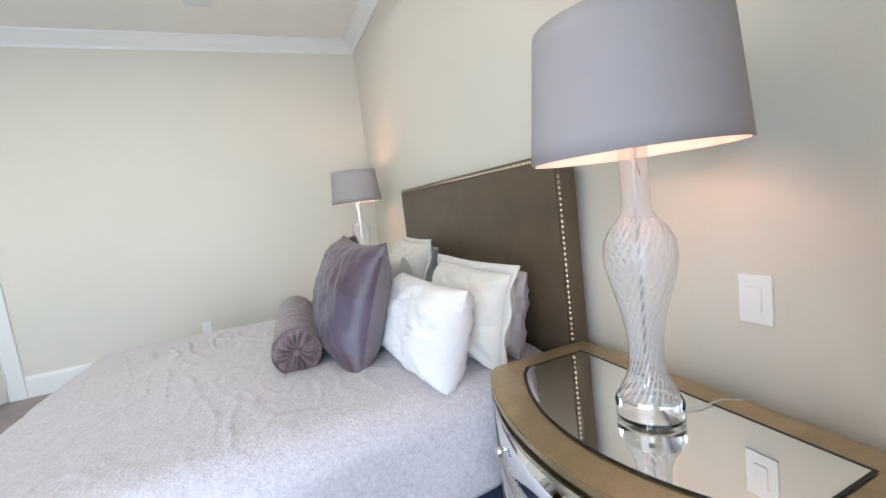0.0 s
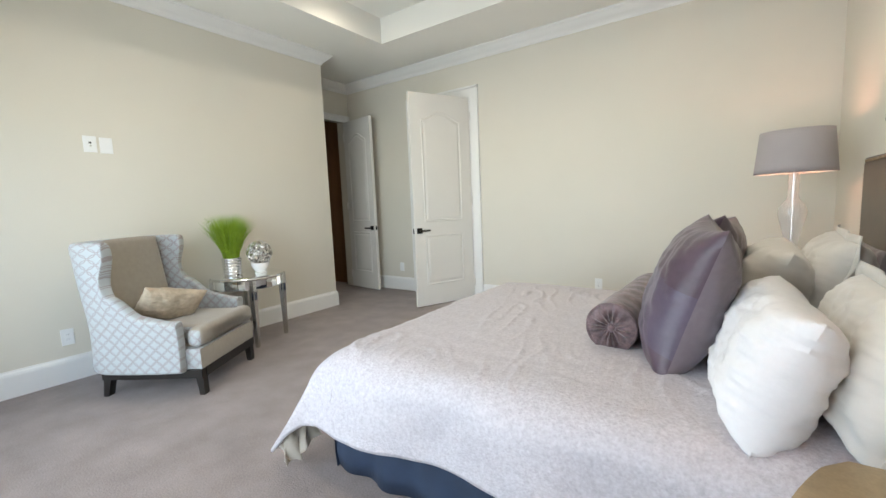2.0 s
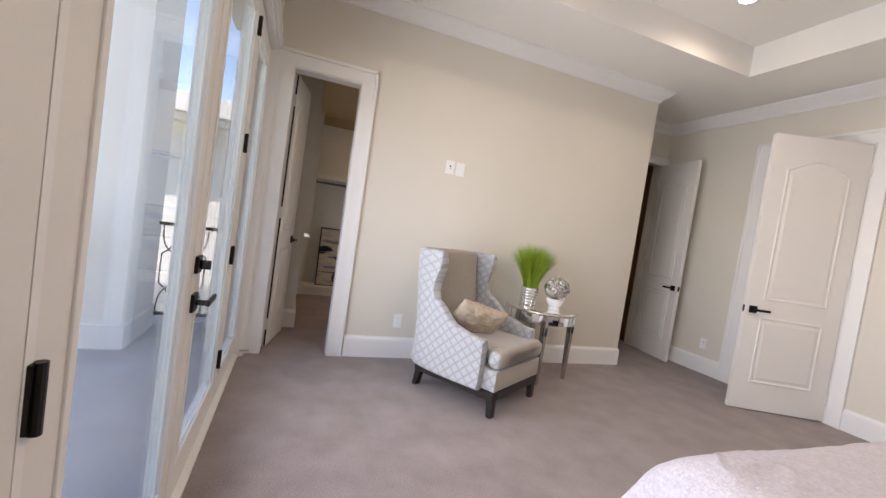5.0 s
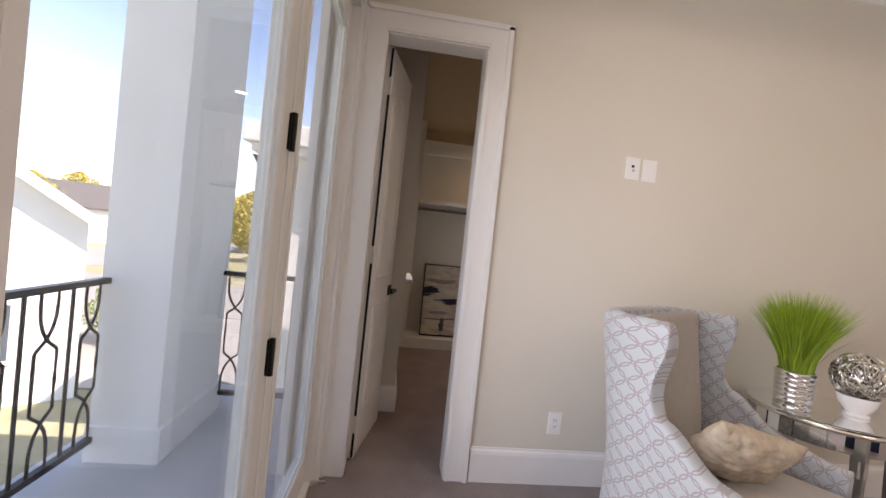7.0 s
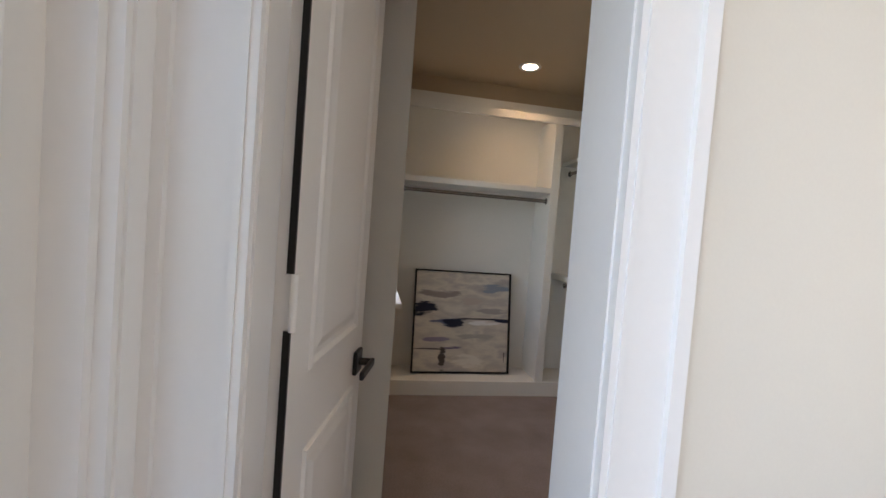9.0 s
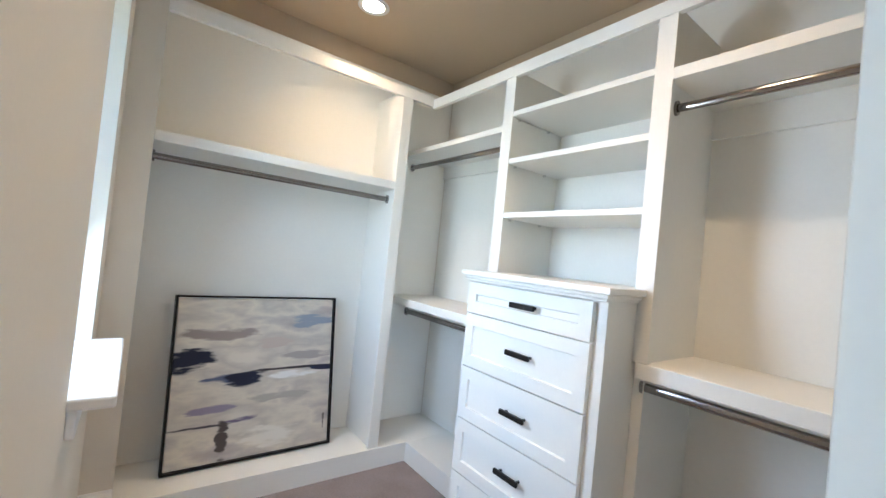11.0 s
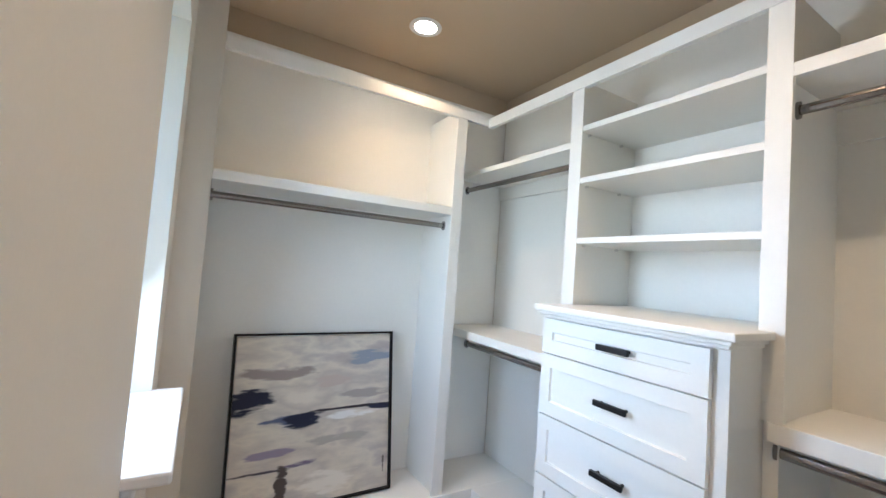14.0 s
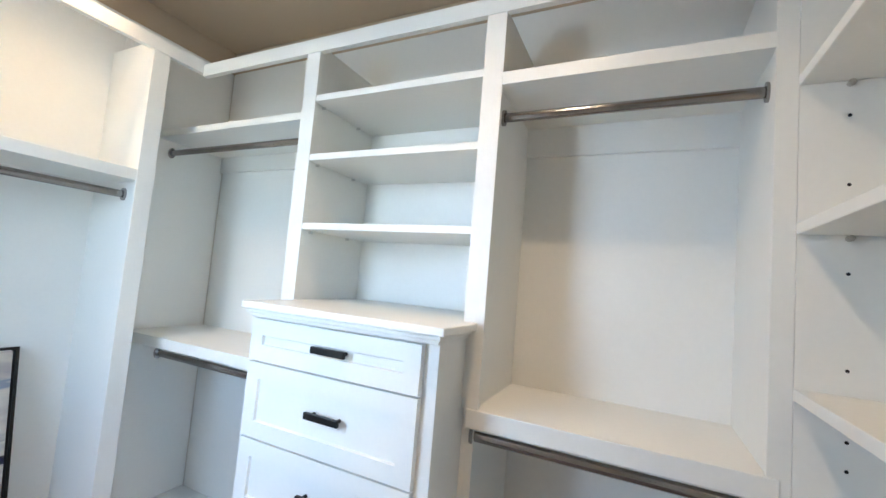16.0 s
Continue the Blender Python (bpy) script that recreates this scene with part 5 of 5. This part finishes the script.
# ---- nightstands ----
def nightstand(y, label):
    """Bow-fronted mirrored chest; local x towards the wall, z up."""
    z1 = 0.66
    half, xb, x_end, x_mid = 0.48, 0.265, -0.155, -0.29
    t = thing("nightstand", pose(1.03, y, 0), label, "nightstand", "pair of nightstands")

    def bow(v, inset=0.0):
        """Front edge at v from -1 to 1."""
        return x_end + (x_mid - x_end) * (1 - v * v) + inset

    def top_outline(i):
        h = half - i
        pts = [(xb - i, -h), (xb - i, h)]
        r = 0.05 if i < 0.02 else 0.03
        vs = [1 - 2 * k / 40 for k in range(41)]
        for v in vs:
            pts.append((bow(v, i * 1.05) + (r * max(0, abs(v) - 0.9) * 4), v * h))
        return pts
    bm = bmesh.new()
    prism(bm, top_outline(0.0), z1 - 0.028, z1, "z")
    bmesh.ops.bevel(bm, geom=[e for e in bm.edges if abs(e.verts[0].co.z - e.verts[1].co.z) < 1e-6], offset=0.006, segments=2, affect="EDGES")
    top = part("top", bm, CHAMPAGNE, t, "champagne leafed top frame")
    part("mirror", prism(bmesh.new(), top_outline(0.088), z1 + 0.0005, z1 + 0.003, "z"), MIRROR, top, "inset mirror top")
    rim = bmesh.new()
    o, i_ = top_outline(0.082), top_outline(0.090)
    a, b = [rim.verts.new((*p, z1 + 0.0035)) for p in o], [rim.verts.new((*p, z1 + 0.0035)) for p in i_]
    for k in range(len(o)):
        rim.faces.new((a[k], a[(k + 1) % len(o)], b[(k + 1) % len(o)], b[k]))
    part("bead", rim, DARKWOOD, top)
    # bowed body
    bm = bmesh.new()
    prism(bm, top_outline(0.022), 0.14, z1 - 0.028, "z")
    part("body", bm, CHAMPAGNE, t)
    for z0, zt in ((0.16, 0.375), (0.40, 0.615)):
        bm = bmesh.new()
        rows = []
        for k in range(31):
            v = -0.90 + 1.8 * k / 30
            rows.append([bm.verts.new((bow(v, 0.004), v * (half - 0.02), z)) for z in (z0, zt)])
        for p, q2 in zip(rows, rows[1:]):
            bm.faces.new((p[0], q2[0], q2[1], p[1]))
        d = part("drawer", bm, MIRROR, t, "mirrored bow drawer front", smooth=True)
        solid(d, 0.012, 0)
        fr = bmesh.new()
        for z in (z0, zt):
            tube(fr, [(bow(-0.92 + 1.84 * k / 30, -0.001), (-0.92 + 1.84 * k / 30) * (half - 0.02), z) for k in range(31)], 0.008, 6)
        for v in (-0.92, 0.92):
            tube(fr, [(bow(v, -0.001), v * (half - 0.02), z0), (bow(v, -0.001), v * (half - 0.02), zt)], 0.008, 6)
        part("drawer_frame", fr, SILVER, d, smooth=True)
        for v in (-0.5, 0.5):
            bm = bmesh.new()
            lathe(bm, [(0.011, 0), (0.006, 0.006), (0.006, 0.014), (0.014, 0.02), (0.016, 0.026), (0.012, 0.032), (0.0, 0.034)], 16,
                  m=Matrix.Translation((bow(v, 0.0), v * (half - 0.02), (z0 + zt) / 2 + 0.02)) @ Matrix.Rotation(radians(-90), 4, "Y"))
            part("knob", bm, CHROME, d, "round chrome knob", smooth=True)
    for px, py in ((-0.03, -half + 0.06), (-0.03, half - 0.06), (xb - 0.06, -half + 0.06), (xb - 0.06, half - 0.06)):
        bm = bmesh.new()
        lathe(bm, [(0.018, 0), (0.028, 0.14)], 4)
        lg = part("leg", bm, CHAMPAGNE, t)
        lg.location = (px, py, 0)
    return t


nightstand(0.90, "bow-fronted mirrored nightstand with champagne trim beside the bed")
nightstand(3.88, "bow-fronted mirrored nightstand on the far side of the bed")


# ---- table lamps ----
def table_lamp(x, y, z, shade_z, watts, label):
    t = thing("table_lamp", pose(x, y, z), label, "table lamp", "pair of bedside lamps")
    bm = bmesh.new()
    lathe(bm, [(0.072, 0.004), (0.078, 0.008), (0.079, 0.045), (0.074, 0.055)], 48)
    part("foot", bm, CRYSTAL, t, "thick clear glass foot", smooth=True)
    prof = [(0.070, 0.057), (0.064, 0.075), (0.050, 0.10), (0.042, 0.135), (0.040, 0.18), (0.043, 0.22), (0.052, 0.27), (0.066, 0.325), (0.078, 0.37), (0.083, 0.41),
            (0.079, 0.445), (0.064, 0.475), (0.044, 0.498), (0.034, 0.515), (0.032, 0.55), (0.032, shade_z - z + 0.03)]
    # finer rows for the twisted flutes
    fine = []
    for (r0, h0), (r1, h1) in zip(prof, prof[1:]):
        for k in range(4):
            f = k / 4
            fine.append((r0 + (r1 - r0) * f, h0 + (h1 - h0) * f))
    fine.append(prof[-1])
    bm = bmesh.new()
    lathe(bm, fine, 96)
    glassy = part("body", bm, MILKY, t, "clear glass body with white twisted stripes", smooth=True)
    for k in range(26):
        a0 = 2 * math.pi * k / 26
        bm = bmesh.new()
        pts = []
        for r, h in fine:
            if 0.06 < h < 0.50:
                a = a0 + h * 7.0
                pts.append((r * 0.95 * math.cos(a), r * 0.95 * math.sin(a), h))
        rings = []
        for (px, py, pz) in pts:
            a = math.atan2(py, px)
            w = 0.0020 + 0.040 * max(0, math.hypot(px, py) - 0.042)
            tx, ty = -math.sin(a), math.cos(a)
            rings.append([bm.verts.new((px + tx * w * s, py + ty * w * s, pz)) for s in (-1, 1)])
        for p, q2 in zip(rings, rings[1:]):
            bm.faces.new((p[0], p[1], q2[1], q2[0]))
        part("stripe", bm, STRIPE, glassy, smooth=True)
    bm = bmesh.new()
    tube(bm, [(0, 0, 0.05), (0, 0, shade_z - z + 0.06)], 0.005, 8)
    part("rod", bm, CHROME, t, smooth=True)
    bm = bmesh.new()
    tube(bm, [(0.0, -0.012, shade_z - z + 0.03), (-0.012, -0.02, shade_z - z), (-0.010, -0.02, shade_z - z - 0.03), (0.006, -0.012, shade_z - z - 0.05)], 0.0016, 6)
    part("cord", bm, HALLGLOW, t)
    h, r0, r1 = 0.29, 0.228, 0.200
    zs = shade_z - z
    bm = bmesh.new()
    grid_mesh(bm, 72, 8, lambda u, v: ((r0 + (r1 - r0) * v) * math.cos(u * 2 * math.pi), (r0 + (r1 - r0) * v) * math.sin(u * 2 * math.pi), zs + h * v), closed_u=True)
    shade = part("shade", bm, SHADE, t, "grey silk drum shade", smooth=True)
    solid(shade, 0.003, 1)
    bm = bmesh.new()
    grid_mesh(bm, 72, 4, lambda u, v: ((r0 - 0.004 + (r1 - r0) * v) * math.cos(u * 2 * math.pi), (r0 - 0.004 + (r1 - r0) * v) * math.sin(u * 2 * math.pi), zs + h * v), closed_u=True)
    part("lining", bm, SHADEIN, shade, smooth=True)
    bm = bmesh.new()
    for k in range(3):
        a = 2 * math.pi * k / 3
        tube(bm, [(0, 0, zs + h - 0.03), (0.196 * math.cos(a), 0.196 * math.sin(a), zs + h - 0.012)], 0.002, 6)
    part("spider", bm, CHROME, shade)
    bm = bmesh.new()
    bmesh.ops.create_uvsphere(bm, u_segments=16, v_segments=10, radius=0.03, matrix=Matrix.Translation((0, 0, zs + 0.15)))
    part("bulb", bm, BULB, t, "lit warm bulb", smooth=True)
    bm = bmesh.new()
    tube(bm, [(0, 0, zs + 0.05), (0, 0, zs + 0.12)], 0.018, 10)
    part("socket", bm, CHROME, t)
    d = bpy.data.lights.new("bedside_glow", "POINT")
    d.energy, d.color, d.shadow_soft_size = watts, (1.0, 0.46, 0.33), 0.035
    lamp = new("bedside_glow", d)
    lamp.location = (x, y, shade_z + 0.20)
    return t


table_lamp(1.046, 0.86, 0.6635, 1.310, 0.8, "lit glass lamp with a grey drum shade on the nightstand")
table_lamp(1.03, 4.04, 0.6635, 1.350, 0.8, "lit glass lamp with a grey drum shade on the far nightstand")
cord = thing("lamp_cord", pose(0, 0, 0), "clear lamp cord trailing over the nightstand", "cord")
bm = bmesh.new()
tube(bm, [(1.10, 0.84, 0.669), (1.17, 0.815, 0.668), (1.24, 0.81, 0.667), (1.30, 0.77, 0.665), (1.33, 0.77, 0.55)], 0.002, 6)
part("wire", bm, SHAM, cord)

# ---- wing chair ----
chair = thing("wing_chair", pose(-2.745, 1.57, 0, 0, 0, 32.5), "pale ring-patterned wing armchair with a taupe seat", "armchair")
# shell plan: from the near arm's front, round the back, to the far arm's front (local x forward, y left)
W2, DF, DB = 0.345, 0.36, -0.40
plan = []
for k in range(57):
    f = k / 56
    plan.append((DF - 0.10 - (DF - 0.10 - DB - 0.16) * f, -W2 - 0.012 * math.sin(f * 3.1)))
for k in range(1, 12):
    a = math.pi / 2 * k / 12
    plan.append((DB + 0.16 - 0.16 * math.sin(a), -W2 + 0.16 - 0.16 * math.cos(a)))
for k in range(20):
    plan.append((DB, -W2 + 0.16 + (2 * W2 - 0.32) * k / 19))
plan += [(x, -y) for x, y in plan[:68][::-1]]
arc = [0.0]
for a, b in zip(plan, plan[1:]):
    arc.append(arc[-1] + math.hypot(b[0] - a[0], b[1] - a[1]))


def shell_top(x):
    """Height of the shell at a depth: low arm, curved rise, wing."""
    return 0.535 + 0.05 * smooth01((0.22 - x) / 0.25) + 0.13 * smooth01((0.02 - x) / 0.17) + 0.37 * smooth01((-0.145 - x) / 0.085)


def shell_face(bm, inset, lower, rows=14):
    uvl = bm.loops.layers.uv.verify()
    grid = []
    for i, (x, y) in enumerate(plan):
        a, b = plan[max(0, i - 1)], plan[min(len(plan) - 1, i + 1)]
        t = Vector((b[0] - a[0], b[1] - a[1])).normalized()
        nx, ny = t.y, -t.x
        top = shell_top(x)
        col = []
        for j in range(rows):
            v = j / (rows - 1)
            z = lower + (top - lower) * v
            lean = -0.075 * smooth01((z - 0.35) / 0.75) * smooth01((0.1 - x) / 0.3)
            bow = 0.012 * math.sin(v * math.pi)
            wing = 0.03 * smooth01((z - 0.65) / 0.25) * smooth01((x + 0.40) / 0.35)
            lean += 0.10 * smooth01((x + 0.40) / 0.18) * smooth01((z - 0.78) / 0.24)
            vv = bm.verts.new((x + lean + nx * (bow - inset + wing), y + ny * (bow - inset + wing), z))
            col.append((vv, arc[i], z))
        grid.append(col)
    for p, q2 in zip(grid, grid[1:]):
        for j in range(rows - 1):
            cs = (p[j], q2[j], q2[j + 1], p[j + 1])
            f = bm.faces.new([c[0] for c in cs])
            for lp, c in zip(f.loops, cs):
                lp[uvl].uv = (c[1], c[2])


bm = bmesh.new()
shell_face(bm, 0.0, 0.172)
sh_ob = part("shell", bm, RINGS, chair, "ring-patterned upholstered back, wings and arms", smooth=True)
solid(sh_ob, 0.078, -1)
sub = sh_ob.modifiers.new("rounding", "SUBSURF")
sub.levels, sub.render_levels = 2, 2
bm = bmesh.new()
box(bm, DB + 0.02, DF - 0.02, -W2 + 0.05, W2 - 0.05, 0.17, 0.335, bevel=0.012)
part("seat_base", bm, TAUPE, chair, smooth=True)
bm = bmesh.new()
box(bm, -0.20, DF + 0.005, -W2 - 0.005, W2 + 0.005, 0.183, 0.33, bevel=0.012)
uvl = bm.loops.layers.uv.verify()
for f in bm.faces:
    for lp in f.loops:
        c = lp.vert.co
        lp[uvl].uv = (c.x, c.z) if abs(f.normal.y) > 0.5 else (c.y, c.z)
ap = part("front_apron", bm, RINGS, chair, smooth=True)
ap.data.materials.append(TAUPE)
for p in ap.data.polygons:
    if p.normal.x > 0.5:
        p.material_index = 1
bm = bmesh.new()
box(bm, -0.30, DF + 0.02, -W2 + 0.075, W2 - 0.075, 0.335, 0.465, bevel=0.045, seg=4)
box(bm, 0.265, DF + 0.02, -W2 - 0.004, W2 + 0.004, 0.335, 0.465, bevel=0.045, seg=4)
for v in bm.verts:
    if v.co.z > 0.44:
        v.co.z += 0.022 * math.cos(v.co.y * 4) * math.cos((v.co.x - 0.03) * 3.6)
uvl = bm.loops.layers.uv.verify()
for f in bm.faces:
    for lp in f.loops:
        lp[uvl].uv = (lp.vert.co.x, lp.vert.co.z)
seat = part("seat_cushion", bm, TAUPE, chair, "plump taupe seat cushion", smooth=True)
seat.data.materials.append(RINGS)
for p in seat.data.polygons:
    if abs(p.normal.y) > 0.6:
        p.material_index = 1
bm = bmesh.new()


def inner_back(u, v):
    y = (u - 0.5) * 2 * (W2 - 0.075)
    z = 0.44 + 0.63 * v
    return (DB + 0.085 - 0.075 * smooth01((z - 0.35) / 0.75) + 0.025 * math.sin(u * math.pi) ** 0.5 * math.sin(v * math.pi) ** 0.4 + 0.01 * (2 * abs(u - 0.5)) ** 4, y, z)


grid_mesh(bm, 24, 20, inner_back)
solid(part("back_cushion", bm, TAUPE, chair, "taupe inner back", smooth=True), 0.05, 1)
rail = boxes([(DB + 0.05, DF, -W2 - 0.009, -W2 + 0.04, 0.124, 0.182), (DB + 0.05, DF, W2 - 0.04, W2 + 0.009, 0.124, 0.182), (DF - 0.035, DF + 0.007, -W2 + 0.04, W2 - 0.04, 0.124, 0.182),
              (DB + 0.05, DB + 0.09, -W2 + 0.04, W2 - 0.04, 0.124, 0.182)])
part("rail", rail, DARKWOOD, chair, "black wooden base rail")
for px, py, kx in ((DF - 0.03, -W2 + 0.03, 0.012), (DF - 0.03, W2 - 0.03, 0.012), (DB + 0.08, -W2 + 0.03, -0.03), (DB + 0.08, W2 - 0.03, -0.03)):
    bm = bmesh.new()
    prism(bm, [(-0.028, 0.16), (0.028, 0.16), (0.018 + kx, 0), (-0.018 + kx, 0)], -0.026, 0.026, "y")
    lg = part("leg", bm, DARKWOOD, chair, "tapered black wooden leg")
    lg.location = (px, py, 0)
cushion("lumbar_pillow", pose(-2.745, 1.57, 0, 0, 0, 32.5) @ pose(-0.10, -0.06, 0.478, 34, 14, 64), 0.45, 0.275, 0.14, TANPILLOW, "tan script-printed cushion on the armchair seat", "cushion", seed=21)

# ---- mirrored side table ----
tab = thing("side_table", pose(-3.13, 2.345, 0, 0, 0, 21) @ Matrix.Diagonal((1, 1, 1.061, 1)), "round mirrored side table with silver legs", "side table")
bm = bmesh.new()
lathe(bm, [(0.315, 0.598), (0.322, 0.602), (0.322, 0.610), (0.312, 0.614), (0.30, 0.614)], 56)
top = part("tabletop", bm, MIRROR, tab, "round mirror top", smooth=True)
bm = bmesh.new()
lathe(bm, [(0.318, 0.585), (0.33, 0.588), (0.332, 0.597), (0.326, 0.604), (0.318, 0.604)], 56)
part("rim", bm, SILVER, top, smooth=True)
for k in range(16):
    a0, a1 = 2 * math.pi * (k + 0.03) / 16, 2 * math.pi * (k + 0.97) / 16
    bm = bmesh.new()
    pts = [(0.306, a0), (0.306, (a0 + a1) / 2), (0.306, a1)]
    rows = [[bm.verts.new((r * math.cos(a), r * math.sin(a), z)) for z in (0.512, 0.590)] for r, a in pts]
    for p, q2 in zip(rows, rows[1:]):
        bm.faces.new((p[0], q2[0], q2[1], p[1]))
    solid(part("apron_panel", bm, MIRROR, tab), 0.008, 0)
bm = bmesh.new()
lathe(bm, [(0.288, 0.505), (0.300, 0.505), (0.300, 0.598), (0.288, 0.598)], 48)
part("apron", bm, SILVER, tab, smooth=True)
for sx, sy in ((1, 1), (1, -1), (-1, 1), (-1, -1)):
    bm = bmesh.new()
    lathe(bm, [(0.018, 0.0), (0.021, 0.02), (0.034, 0.46), (0.036, 0.50), (0.036, 0.592)], 4)
    lg = part("leg", bm, SILVER, tab, "tapered silver leaf leg")
    lg.location = (sx * 0.212, sy * 0.212, 0)
    lg.rotation_euler = (0, 0, radians(45))
    part("leg_mirror", boxes([(0.018, 0.027, -0.015, 0.015, 0.42, 0.49), (-0.015, 0.015, 0.018, 0.027, 0.42, 0.49), (-0.015, 0.015, -0.027, -0.018, 0.42, 0.49)]), MIRROR, lg)

# grass in a ribbed pot
plant = thing("potted_grass", pose(-3.20, 2.235, 0.652), "bright green artificial grass in a ribbed silver pot", "plant")
bm = bmesh.new()
prof = [(0.074, 0.0)]
for k in range(49):
    f = k / 48
    prof.append((0.076 + 0.008 * f + 0.006 * abs(math.sin(f * math.pi * 6)), 0.004 + 0.16 * f))
prof += [(0.080, 0.166), (0.074, 0.14)]
lathe(bm, prof, 36)
part("pot", bm, CHROME, plant, "ribbed polished silver pot", smooth=True)
rnd = random.Random(4)
verts, faces = [], []
for k in range(1300):
    a, r = rnd.random() * 6.283, 0.065 * math.sqrt(rnd.random())
    x, y = r * math.cos(a), r * math.sin(a)
    spread = 0.02 + 0.16 * (r / 0.065) * (0.6 + 0.6 * rnd.random())
    a2 = a + rnd.uniform(-0.5, 0.5)
    h = rnd.uniform(0.37, 0.47) - 0.12 * (r / 0.065) ** 3 * rnd.random()
    w = rnd.uniform(0.0018, 0.0034)
    ta = rnd.random() * 3.14
    i = len(verts)
    for s in range(5):
        f = s / 4
        px, py = x + math.cos(a2) * spread * f ** 1.7, y + math.sin(a2) * spread * f ** 1.7
        ww = w * (1 - f ** 2 * 0.95)
        for q2 in (-1, 1):
            verts.append((px + math.cos(ta) * ww * q2, py + math.sin(ta) * ww * q2, 0.14 + h * f - 0.02 * f ** 3 * (spread / 0.1)))
    for s in range(4):
        faces.append((i + 2 * s, i + 2 * s + 1, i + 2 * s + 3, i + 2 * s + 2))
me = bpy.data.meshes.new("blades")
me.from_pydata(verts, [], faces)
me.materials.append(GRASS)
gb = new("blades", me)
gb.parent = plant
gb["kind"] = "stuff"

# wire ball on a white bowl
orb = thing("decor_orb", pose(-3.05, 2.43, 0.652) @ Matrix.Scale(1.18, 4), "woven silver wire ball on a white footed bowl", "ornament")
bm = bmesh.new()
lathe(bm, [(0.045, 0), (0.047, 0.006), (0.038, 0.014), (0.05, 0.03), (0.066, 0.055), (0.072, 0.085), (0.068, 0.086), (0.05, 0.05)], 32)
part("bowl", bm, CERAMIC, orb, "white ceramic footed bowl", smooth=True)
bm = bmesh.new()
rnd = random.Random(8)
for k in range(44):
    q2 = Euler((rnd.random() * 6.28, rnd.random() * 6.28, rnd.random() * 6.28)).to_matrix()
    rr = rnd.uniform(0.088, 0.097)
    tube(bm, [q2 @ Vector((rr * math.cos(2 * math.pi * i / 28), rr * math.sin(2 * math.pi * i / 28), 0.012 * rnd.uniform(-1, 1) if i % 28 else 0)) + Vector((0, 0, 0.165)) for i in range(29)], 0.0042, 5)
part("wire_ball", bm, SILVER, orb, "woven silver wire ball", smooth=True)
